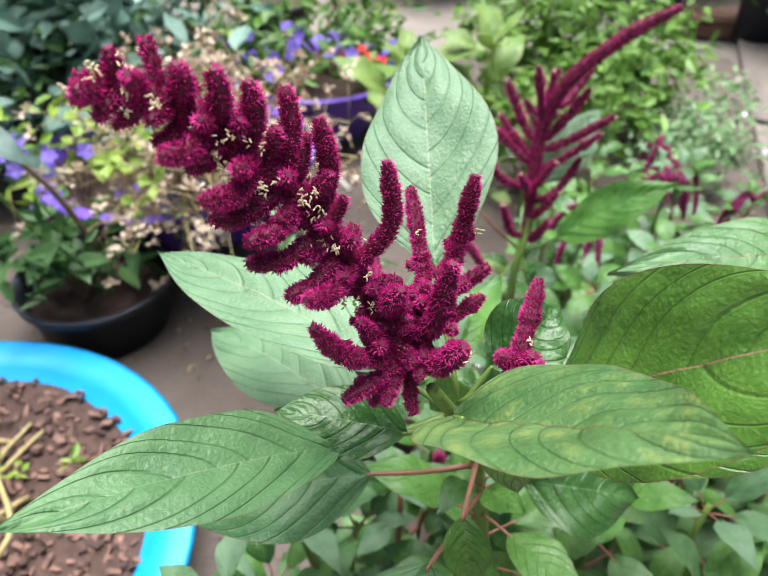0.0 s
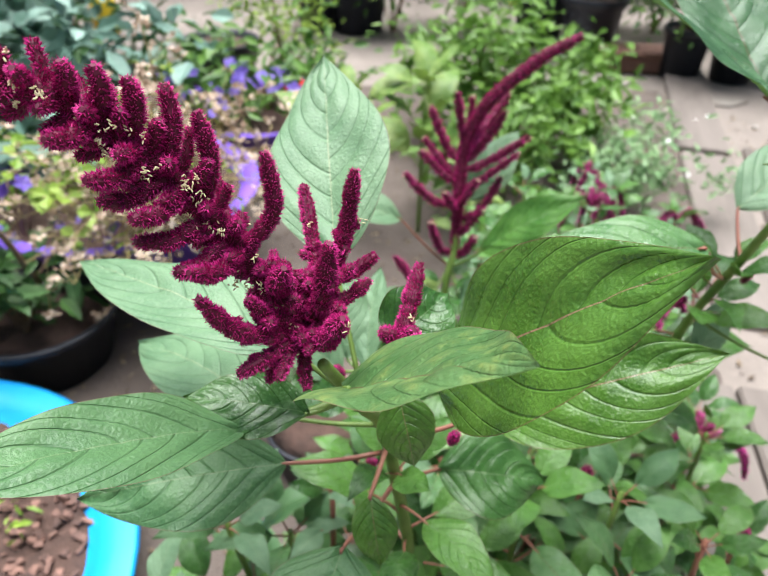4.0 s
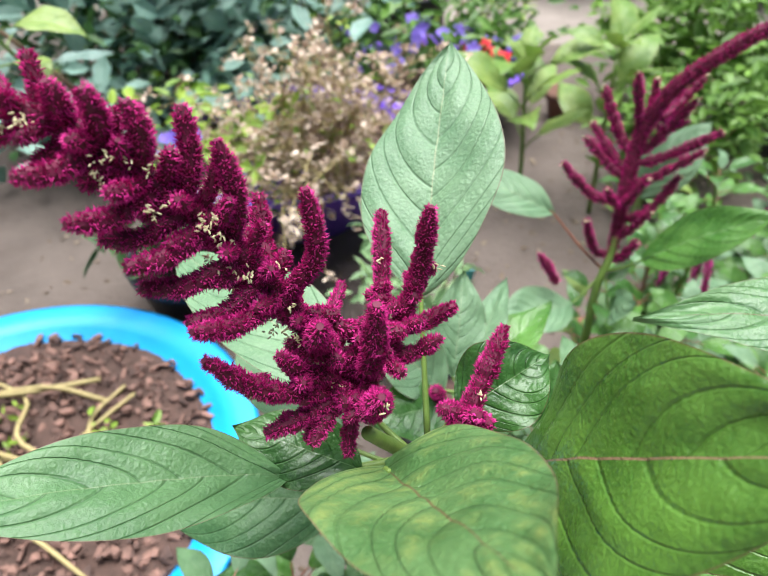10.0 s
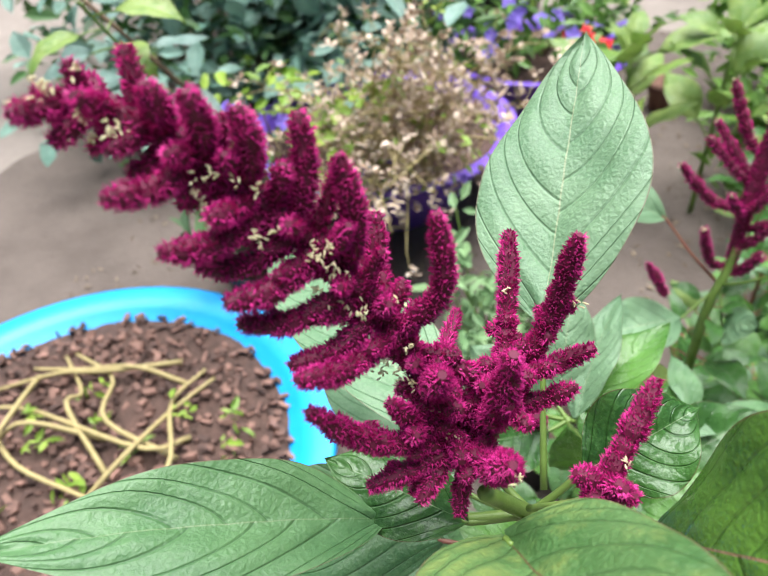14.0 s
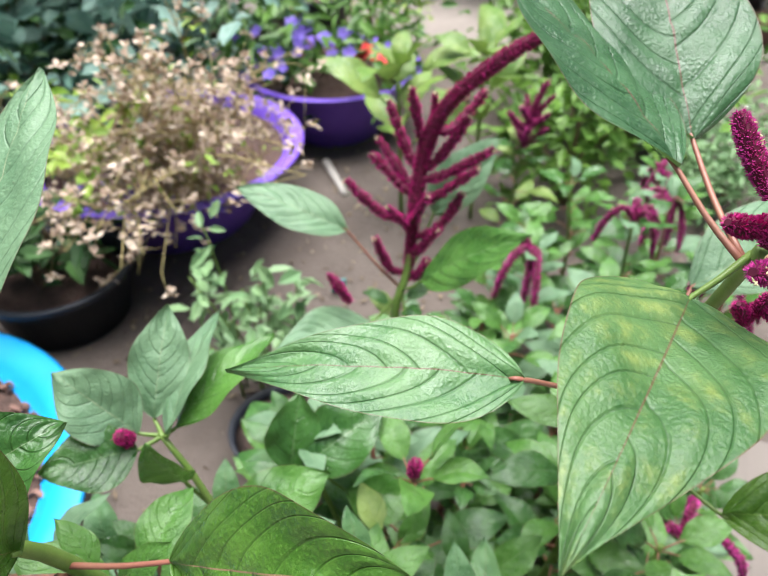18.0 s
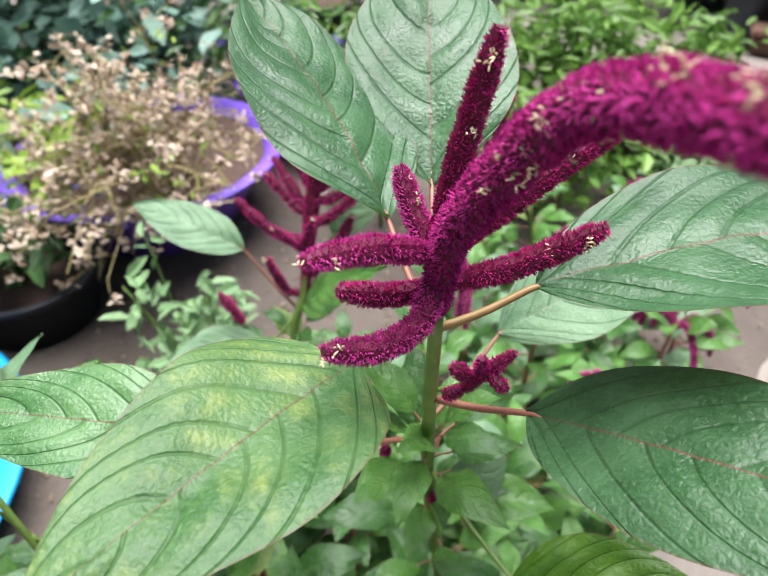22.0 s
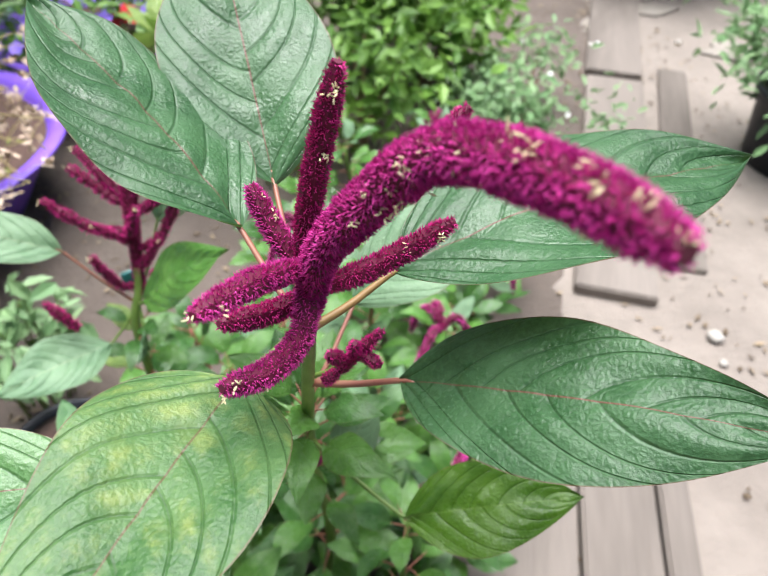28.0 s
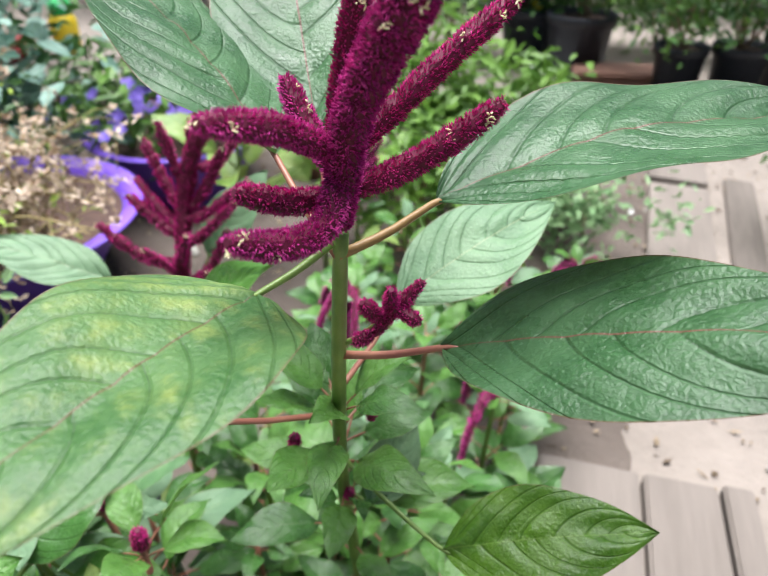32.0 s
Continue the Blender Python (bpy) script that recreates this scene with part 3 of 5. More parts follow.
leaf(plant_a, (0.1432, 0.2013, 0.5984), (0.1493, 0.1780, 0.5671), (0.0, -0.9, 0.4), 0.026, LEAF_DARK, "", (0.1532, 0.2413, 0.5939), arch=0.08, seed=14, stalk=STEM_RED)

# flower head: the leaning axis, then its side spikes
AXIS_A = [(0.112, 0.203, 0.708), (0.099, 0.206, 0.735), (0.085, 0.202, 0.765), (0.072, 0.194, 0.793), (0.056, 0.187, 0.815), (0.040, 0.180, 0.832), (0.0186, 0.169, 0.8443)]
flower_spike(plant_a, AXIS_A, 0.0052, seed=20, knob=0.3)
axis_a = spline(AXIS_A, 61)


def side_spike(s, tip, r=0.0043, seed=0, bow=(0.0, 0.0, 0.0)):
    """A blunt spike from the axis of the leaning head to its tip."""
    b = axis_a[int(s * 60)]
    tip = np.array(tip)
    flower_spike(plant_a, [b, b + (tip - b) * 0.5 + np.array(bow), tip], r, BRACT, seed, knob=0.12)


for k, (s, tip, bow) in enumerate((
    (0.30, (0.1006, 0.2063, 0.8032), (0.008, 0.0, -0.003)),
    (0.34, (0.0752, 0.2220, 0.7892), (-0.002, 0.002, 0.0)),
    (0.46, (0.0794, 0.1955, 0.8232), (0.004, 0.0, 0.0)),
    (0.58, (0.0695, 0.1967, 0.8325), (0.003, 0.0, 0.0)),
    (0.68, (0.0617, 0.1839, 0.8388), (0.003, 0.0, 0.0)),
    (0.76, (0.0541, 0.1781, 0.8442), (0.002, 0.0, 0.0)),
    (0.84, (0.0446, 0.1762, 0.8460), (0.002, 0.0, 0.0)),
    (0.30, (0.0769, 0.1632, 0.7754), (0.0, -0.003, -0.003)),
    (0.42, (0.0582, 0.1689, 0.7848), (0.0, -0.004, -0.003)),
    (0.50, (0.0609, 0.1638, 0.7966), (0.0, -0.003, -0.002)),
    (0.62, (0.0511, 0.1584, 0.8136), (0.0, -0.002, -0.003)),
    (0.76, (0.0434, 0.1557, 0.8284), (0.0, -0.002, -0.002)),
    (0.36, (0.0690, 0.1720, 0.7690), (0.0, -0.003, -0.003)),
    (0.56, (0.0470, 0.1720, 0.7990), (0.0, -0.003, -0.003)),
)):
    side_spike(s, tip, 0.0039 - 0.0006 * s, 31 + k, bow)
BASE_A = (0.110, 0.202, 0.716)
for k, (points, r) in enumerate((
    ([(0.108, 0.200, 0.718), (0.096, 0.187, 0.727), (0.086, 0.175, 0.741), (0.0785, 0.163, 0.764)], 0.0044),
    ([BASE_A, (0.098, 0.186, 0.716), (0.0861, 0.1747, 0.7153)], 0.0043),
    ([BASE_A, (0.105, 0.190, 0.712), (0.1023, 0.1785, 0.7090)], 0.0038),
    ([(0.112, 0.201, 0.714), (0.123, 0.190, 0.723), (0.131, 0.179, 0.743)], 0.0058),
    ([(0.112, 0.203, 0.714), (0.120, 0.218, 0.722), (0.125, 0.229, 0.733)], 0.0050),
    ([(0.122, 0.226, 0.728), (0.130, 0.236, 0.750), (0.1349, 0.2375, 0.7819)], 0.0046),
    ([(0.118, 0.222, 0.724), (0.114, 0.240, 0.742), (0.1084, 0.2618, 0.7619)], 0.0042),
    ([(0.124, 0.228, 0.727), (0.134, 0.236, 0.728), (0.1453, 0.2396, 0.7354)], 0.0038),
    ([(0.120, 0.218, 0.721), (0.131, 0.222, 0.722), (0.1421, 0.2242, 0.7310)], 0.0038),
    ([(0.099, 0.207, 0.733), (0.095, 0.226, 0.730), (0.0936, 0.2482, 0.7312)], 0.0034),
    ([(0.116, 0.206, 0.722), (0.122, 0.200, 0.742), (0.1255, 0.1965, 0.768)], 0.0050),
    ([(0.100, 0.206, 0.733), (0.103, 0.196, 0.748), (0.107, 0.190, 0.760)], 0.0052),
    ([(0.108, 0.202, 0.720), (0.098, 0.192, 0.733), (0.092, 0.185, 0.748)], 0.0044),
    ([(0.111, 0.205, 0.712), (0.101, 0.196, 0.706), (0.096, 0.186, 0.700)], 0.0036),
    ([(0.112, 0.204, 0.710), (0.112, 0.194, 0.702), (0.114, 0.185, 0.697)], 0.0036),
)):
    flower_spike(plant_a, points, 0.9 * r, BRACT, 111 + k, knob=0.22)
    curve = spline(points, 13)
    for j in range(0 if k in (2, 7, 8, 9, 13, 14) else 7):
        c = curve[1 + j]
        out = unit([math.cos(2.4 * j + k), math.sin(2.4 * j + k) - 0.4, 0.5 * math.sin(1.3 * j + 2 * k) + 0.2])
        flower_spike(plant_a, [c, c + out * r * (1.0 + 0.9 * ((j * 7 + k) % 5) / 5)], 0.0026, BRACT, 500 + 10 * k + j, knob=0.1)
rng_a = random.Random(5)
for k in range(58):
    s = 0.10 + 0.88 * k / 57
    c = axis_a[int(s * 60)]
    tang = unit(axis_a[min(60, int(s * 60) + 2)] - axis_a[max(0, int(s * 60) - 2)])
    e1 = unit(np.array((0.30, 0.05, 0.95)) - tang * (tang @ np.array((0.30, 0.05, 0.95))))
    e2 = np.cross(tang, e1)
    a = k * 2.4
    out = np.cos(a) * e1 + np.sin(a) * e2
    ln = (0.011 + 0.008 * min(1.0, s * 1.6) - 0.011 * max(0.0, s - 0.55)) * rng_a.uniform(0.75, 1.15)
    flower_spike(plant_a, [c, c + (out * 0.9 + tang * 0.25) * ln * 0.5, c + (out * 0.9 + tang * 0.40) * ln], 0.0028 * rng_a.uniform(0.85, 1.12), BRACT, 160 + k, knob=0.12)
for k in range(26):
    c = np.array((0.112, 0.203, 0.712)) + np.array((0.013, 0.022, 0.020)) * (k % 9) / 8 - np.array((0.016, 0.012, -0.018)) * max(0, (k // 9) - 0.5) * 0.7
    out = unit([math.cos(k * 2.4), 0.7 * math.sin(k * 2.4) - 0.35, 0.6 * math.cos(1.7 * k) + 0.15])
    ln = rng_a.uniform(0.008, 0.014)
    flower_spike(plant_a, [c, c + out * ln * 0.5, c + out * ln + np.array((0, 0, 0.002))], 0.0034 * rng_a.uniform(0.85, 1.1), BRACT, 260 + k, knob=0.12)
# the small separate head beside it
tube("flower_stalk", [(0.134, 0.204, 0.684), (0.146, 0.200, 0.700), (0.155, 0.198, 0.712)], 0.0014, 0.001, STEM, plant_a)
flower_spike(plant_a, [(0.154, 0.198, 0.708), (0.160, 0.212, 0.722), (0.1658, 0.230, 0.7372)], 0.0042, BRACT, 100)
for k, d in enumerate(((-0.009, -0.004, 0.008), (0.011, -0.003, 0.002), (-0.004, -0.010, 0.000), (0.006, -0.007, 0.011), (0.002, -0.004, -0.009))):
    c = np.array((0.156, 0.202, 0.713))
    flower_spike(plant_a, [c, c + np.array(d)], 0.0036, BRACT, 101 + k)
stamens(plant_a, [(0.161, 0.206, 0.722), (0.087, 0.1745, 0.738), (0.1325, 0.1770, 0.7400), (0.1360, 0.2360, 0.7560), (0.1130, 0.2440, 0.7500)], 4, 0.0018)
spots = []
for k in range(64):
    c = axis_a[rng_a.randint(6, 60)]
    spots.append(c + unit([rng_a.gauss(0, 1), rng_a.gauss(-1.2, 0.5), rng_a.gauss(0.2, 0.8)]) * rng_a.uniform(0.009, 0.0125))
for k in range(10):
    spots.append(axis_a[60 - k] + unit([rng_a.gauss(0, 0.6), -0.9, rng_a.gauss(0.3, 0.5)]) * rng_a.uniform(0.006, 0.009))
stamens(plant_a, spots, 3, 0.0013)

# ---- the amaranth with the arching head ----
plant_b = thing("amaranth", "red amaranth with one thick arching crimson flower head", "plant", "amaranths")
tube("stem", [(0.42, 0.52, 0.0), (0.4450, 0.4991, 0.2599), (0.4390, 0.4567, 0.4945), (0.4461, 0.4095, 0.6340), (0.4548, 0.3714, 0.7420)], 0.0062, 0.0030, STEM, plant_b, n=24, sides=12)
JB = (0.4504, 0.3829, 0.7104)
leaf(plant_b, (0.4265, 0.3500, 0.7280), (0.3725, 0.2100, 0.7470), (0.18, 0.136, 0.967), 0.074, LEAF_MOTTLED, "broad leaf mottled yellow along its veins", (0.4529, 0.3741, 0.7381), arch=0.04, cup=0.12, seed=21, stalk=STEM, blunt=0.55, point=1.25, tip_drop=0.05)
leaf(plant_b, (0.4233, 0.4146, 0.7541), (0.3221, 0.5059, 0.8201), (0.507, -0.108, 0.834), 0.0831, LEAF_B, "blue-green leaf with a chewed edge", (0.4530, 0.3738, 0.7310), arch=0.03, cup=0.12, seed=22, stalk=STEM_RED)
leaf(plant_b, (0.4354, 0.4491, 0.7530), (0.4016, 0.5775, 0.8338), (0.1, -0.55, 0.83), 0.0875, LEAF_B, "blue-green upright leaf with a red midrib", (0.4526, 0.3790, 0.7309), arch=0.03, cup=0.12, seed=23, stalk=STEM_RED)
leaf(plant_b, (0.4905, 0.3954, 0.7445), (0.6670, 0.4489, 0.7653), (-0.15, -0.1, 0.98), 0.090, LEAF_B, "blue-green leaf with a wet shining base", (0.4530, 0.3738, 0.7310), arch=0.06, cup=0.24, seed=24, stalk=STEM_OCHRE, stalk_r=0.0019)
leaf(plant_b, (0.4959, 0.3879, 0.6764), (0.6314, 0.2958, 0.7564), (-0.58, -0.07, 0.81), 0.072, LEAF_B, "dark blue-green leaf on a red stalk", (0.4476, 0.4007, 0.6593), arch=0.04, cup=0.10, seed=25, stalk=STEM_RED, stalk_r=0.002)
leaf(plant_b, (0.3642, 0.3322, 0.6837), (0.2251, 0.3140, 0.6791), (0.0, -0.3, 0.95), 0.052, LEAF_FRESH, "pale green narrow leaf", (0.4424, 0.4226, 0.5987), arch=0.06, cup=0.1, seed=26, point=1.3, blunt=0.7, stalk=STEM_RED)
leaf(plant_b, (0.5040, 0.3855, 0.5322), (0.6144, 0.3790, 0.5655), (-0.1, -0.35, 0.93), 0.058, LEAF_LIMEGLOSS, "bright green glossy lower leaf", (0.4417, 0.4398, 0.5438), arch=0.06, seed=27)
leaf(plant_b, (0.4730, 0.4856, 0.6314), (0.5739, 0.5519, 0.6702), (-0.2, -0.5, 0.85), 0.062, LEAF_PALE, "pale green leaf with a red midrib", (0.4448, 0.4140, 0.6238), arch=0.05, cup=0.12, seed=29, stalk=STEM_RED)
leaf(plant_b, (0.4586, 0.4432, 0.4951), (0.4883, 0.4757, 0.5422), (0.0, -0.7, 0.7), 0.035, LEAF_PALE, "", (0.4390, 0.4567, 0.4945), seed=28)
ARCH_B = [(0.4549, 0.3695, 0.7465), (0.4618, 0.3534, 0.7910), (0.4773, 0.3372, 0.8256), (0.4904, 0.3265, 0.8470), (0.5020, 0.3101, 0.8596), (0.5159, 0.2812, 0.8697), (0.5256, 0.2601, 0.8736)]
flower_spike(plant_b, ARCH_B, 0.0078, BRACT_SOFT, 200, size=0.0013, density=1.15e6, knob=0.08, label="thick arching main spike")
flower_spike(plant_b, [(0.4536, 0.3728, 0.7719), (0.4600, 0.3719, 0.8101), (0.4694, 0.3713, 0.8526)], 0.0050, BRACT, 201, knob=0.06)
flower_spike(plant_b, [(0.4524, 0.3755, 0.7646), (0.4420, 0.3848, 0.7786), (0.4337, 0.3931, 0.7927)], 0.0050, BRACT_SOFT, 202, knob=0.06)
flower_spike(plant_b, [(0.4592, 0.3705, 0.7588), (0.4841, 0.3701, 0.7725), (0.5100, 0.3701, 0.7924)], 0.0048, BRACT, 203, knob=0.06)
flower_spike(plant_b, [(0.4552, 0.3657, 0.7752), (0.4416, 0.3393, 0.7930), (0.4268, 0.3148, 0.8030)], 0.0048, BRACT_SOFT, 204, knob=0.06)
flower_spike(plant_b, [(0.4543, 0.3669, 0.7588), (0.4408, 0.3535, 0.7629), (0.4261, 0.3403, 0.7721)], 0.0046, BRACT, 205, knob=0.06)
flower_spike(plant_b, [(0.4552, 0.3666, 0.7721), (0.4539, 0.3470, 0.7593), (0.4436, 0.3275, 0.7617), (0.4301, 0.3144, 0.7694)], 0.0052, BRACT_SOFT, 206, knob=0.06)
flower_spike(plant_b, [(0.4588, 0.3732, 0.7720), (0.4876, 0.3874, 0.7978), (0.5166, 0.4017, 0.8205)], 0.0046, BRACT, 207, knob=0.06)
tube("flower_stalk", [(0.4477, 0.3980, 0.6665), (0.4582, 0.3952, 0.6748), (0.4666, 0.3924, 0.6850)], 0.0015, 0.001, STEM, plant_b)
for k, (a, b) in enumerate((((0.4647, 0.3918, 0.6790), (0.4865, 0.3946, 0.7065)), ((0.4688, 0.3916, 0.6871), (0.4609, 0.3844, 0.7014)), ((0.4728, 0.3922, 0.6912), (0.4732, 0.3858, 0.7076)), ((0.4749, 0.3925, 0.6932), (0.4859, 0.3850, 0.6916)), ((0.4647, 0.3918, 0.6790), (0.4570, 0.3849, 0.6791)))):
    flower_spike(plant_b, [a, b], 0.0036, BRACT, 210 + k)
arch_b = spline(ARCH_B, 41)
for k, (c0, c1) in enumerate((((0.4626, 0.3712, 0.8132), (0.4694, 0.3712, 0.8506)), ((0.4420, 0.3848, 0.7786), (0.4338, 0.3930, 0.7906)), ((0.4841, 0.3701, 0.7725), (0.5090, 0.3699, 0.7903)), ((0.4416, 0.3393, 0.7930), (0.4278, 0.3159, 0.8024)), ((0.4436, 0.3275, 0.7617), (0.4316, 0.3145, 0.7688)), ((0.4876, 0.3874, 0.7978), (0.5157, 0.4005, 0.8195)))):
    stamens(plant_b, [np.array(c0) + (np.array(c1) - np.array(c0)) * f + unit([rng_a.gauss(0, 0.6), -0.8, rng_a.gauss(0.2, 0.7)]) * 0.0046 for f in (0.3, 0.75, 0.9)], 40 + k, 0.0014)
stamens(plant_b, [arch_b[i] + unit([rng_a.gauss(0, 0.6), -0.8, rng_a.gauss(0.4, 0.6)]) * (0.0078 - 0.00012 * (i - 16)) * (1.0 if i < 36 else 0.5) for i in range(12, 40, 1)], 5)

stamens(plant_b, [arch_b[i] + unit([rng_a.gauss(0, 0.5), -0.45, rng_a.uniform(0.6, 1.0)]) * (0.0084 if i < 36 else 0.006) for i in (20, 23, 26, 28, 30, 32, 34, 36)], 6, 0.0022)

# ---- the smaller amaranth behind ----
plant_c = thing("amaranth", "smaller red amaranth with feathery upright crimson spikes", "plant", "amaranths")
tube("stem", [(0.20, 0.74, 0.0), (0.2371, 0.6670, 0.2831), (0.2398, 0.6662, 0.4131), (0.2499, 0.6825, 0.4601), (0.2521, 0.7015, 0.5077)], 0.006, 0.004, STEM, plant_c, n=14)
AXIS_C = [(0.2503, 0.6815, 0.4511), (0.2531, 0.7075, 0.5247), (0.2587, 0.7284, 0.5866), (0.2814, 0.7290, 0.6406), (0.3310, 0.7222, 0.6919), (0.3733, 0.7106, 0.7233)]
flower_spike(plant_c, AXIS_C, 0.0085, BRACT, 300, size=0.0018, density=2.4e5, knob=0.08)
axis_c = spline(AXIS_C, 41)
C_TIPS = []
for k, (s, tip) in enumerate(((0.45, (0.2145, 0.7565, 0.6264)), (0.36, (0.2018, 0.7234, 0.5817)), (0.30, (0.1824, 0.6918, 0.5656)), (0.50, (0.2429, 0.7301, 0.6533)), (0.60, (0.3144, 0.7749, 0.6386)), (0.22, (0.2818, 0.6889, 0.5191)), (0.40, (0.2068, 0.7385, 0.5924)), (0.42, (0.3307, 0.7027, 0.6091)), (0.34, (0.3188, 0.6937, 0.5926)), (0.24, (0.3034, 0.7054, 0.5559)), (0.14, (0.2164, 0.6755, 0.5084)), (0.10, (0.2737, 0.6762, 0.4871)), (0.50, (0.2645, 0.7493, 0.6415)), (0.30, (0.2704, 0.6843, 0.5614)), (0.26, (0.2294, 0.6728, 0.5498)), (0.45, (0.3038, 0.7251, 0.6320)))):
    C_TIPS.append(tip)
    b = axis_c[int(max(0.03, s - 0.11) * 40)]
    bend = np.array((0.006 * math.sin(2.3 * k), 0.004 * math.cos(1.7 * k), -0.012 + 0.004 * math.sin(k)))
    flower_spike(plant_c, [b, b + (np.array(tip) - b) * 0.35 + bend, b + (np.array(tip) - b) * 0.72 + bend * 0.6, tip], 0.0052 + 0.0007 * math.sin(3.1 * k), BRACT, 301 + k, size=0.0021, density=2.0e5, knob=0.24)
stamens(plant_c, [np.array(tip) + np.array((0.0, -0.004, 0.001)) for tip in C_TIPS], 70, 0.0026)
flower_spike(plant_c, [(0.1948, 0.6410, 0.4425), (0.1851, 0.6412, 0.4588), (0.1722, 0.6422, 0.4780)], 0.0055, BRACT, 330, size=0.002, density=2e5)
JC = (0.2460, 0.6761, 0.4413)
leaf(plant_c, (0.1816, 0.6929, 0.4999), (0.0618, 0.6826, 0.5472), (0.2, -0.4, 0.9), 0.055, LEAF_PALE, "", JC, seed=31, stalk=STEM_RED)
leaf(plant_c, (0.2748, 0.6301, 0.4941), (0.3723, 0.5883, 0.5910), (-0.3, -0.5, 0.8), 0.055, LEAF_UNDER, "", JC, seed=32)
leaf(plant_c, (0.2706, 0.7263, 0.5113), (0.3317, 0.7669, 0.5914), (-0.1, -0.5, 0.8), 0.06, LEAF_PALE, "", JC, seed=33)
leaf(plant_c, (0.2169, 0.6481, 0.4103), (0.1292, 0.5739, 0.4204), (0.1, -0.4, 0.9), 0.06, LEAF_PALE, "", JC, seed=34)
leaf(plant_c, (0.2564, 0.6426, 0.4100), (0.2760, 0.5915, 0.4675), (0.1, -0.6, 0.7), 0.04, LEAF_PALE, "", JC, seed=35)

# ---- tubs and pots ----
def tub(name, label, centre, r, h, material, group="", soil=0.86):
    t = thing(name, label, "tub", group)
    x, y = centre
    taper = 0.72 if material is BLUE else 0.55
    lathe("body", [(r * taper, 0.0), (r * taper * 1.06, 0.01), (r * 0.93, h * 0.9), (r * 0.97, h * 0.96), (r * 1.03, h * 0.965), (r * 1.05, h * 0.985), (r * 1.03, h), (r * 0.97, h), (r * 0.93, h * 0.975), (r * 0.9, h * 0.9), (r * taper * 1.02, 0.03), (0.01, 0.025)], material, t, sides=64, at=(x, y, 0))
    rs, zs = r * 0.885, h * soil
    rng = random.Random(int(r * 1000))
    v, f = [(x, y, zs)], []
    for i in range(1, 13):
        for k in range(40):
            a = k * 2 * np.pi / 40
            q = rs * i / 12
            v.append((x + q * np.cos(a), y + q * np.sin(a), zs + rng.uniform(-0.006, 0.008) * (i < 12)))
    f += [(0, 1 + k, 1 + (k + 1) % 40) for k in range(40)]
    f += [(1 + (i - 1) * 40 + k, 1 + i * 40 + k, 1 + i * 40 + (k + 1) % 40, 1 + (i - 1) * 40 + (k + 1) % 40) for i in range(1, 12) for k in range(40)]
    mesh_object("soil", v, f, SOIL, t, "dark crumbly potting soil")
    return t


blue_tub = tub("blue_tub", "bright blue plastic tub of dark bark soil", (-0.575, 0.42), 0.392, 0.095, BLUE, soil=0.74)
purple_tub = tub("purple_tub", "purple plastic tub holding a dried-out flowering plant", (-0.452, 1.39), 0.312, 0.20, PURPLE, "purple tubs")
purple_tub2 = tub("purple_tub", "purple plastic tub planted with leafy annuals", (-0.20, 1.95), 0.257, 0.20, PURPLE, "purple tubs")


def pot(name, label, centre, r, h, group="", material=BLACK, soil=0.9):
    t = thing(name, label, "pot", group)
    x, y = centre
    lathe("body", [(r * 0.78, 0.0), (r * 0.92, h * 0.84), (r * 0.99, h * 0.85), (r * 1.02, h * 0.99), (r, h), (r * 0.95, h), (r * 0.9, h * 0.85), (r * 0.75, 0.02), (0.005, 0.02)], material, t, sides=40, at=(x, y, 0))
    lathe("soil", [(r * 0.9, h * soil - 0.002), (r * 0.5, h * soil + 0.006), (0.004, h * soil + 0.008)], SOIL, t, sides=24, at=(x, y, 0))
    return t


black_pot = pot("plant_pot", "large black plastic plant pot with a leafy shrub", (-0.505, 0.985), 0.150, 0.135, "black pots", soil=0.72)


# ---- loose foliage ----
def sprig_leaves(heap, centre, spread, count, size, rng, droop=0.2, slim=0.42):
    """Many small folded leaves in a soft uneven cloud."""
    for _ in range(count):
        p = np.array(centre) + np.array([rng.gauss(0, spread[0]), rng.gauss(0, spread[1]), rng.gauss(0, spread[2])])
        p[2] = max(p[2], 0.02)
        d = unit([rng.gauss(0, 1), rng.gauss(0, 1), rng.gauss(0.1 - droop, 0.5)])
        n = unit(np.array([rng.gauss(0, 0.5), rng.gauss(0, 0.5), 1.0]))
        s = unit(np.cross(n, d))
        up = np.cross(d, s)
        L = size * rng.uniform(0.6, 1.3)
        w = L * slim * rng.uniform(0.8, 1.2)
        m = up * L * 0.06
        heap.add([p, p + d * L * 0.35 + s * w * 0.5 + m, p + d * L * 0.35 - m, p + d * L * 0.35 - s * w * 0.5 + m, p + d * L * 0.75 + s * w * 0.36, p + d * L * 0.75 - m * 1.2, p + d * L * 0.75 - s * w * 0.36, p + d * L - up * L * 0.12], [(0, 2, 1), (0, 3, 2), (1, 2, 5, 4), (2, 3, 6, 5), (4, 5, 7), (5, 6, 7)])


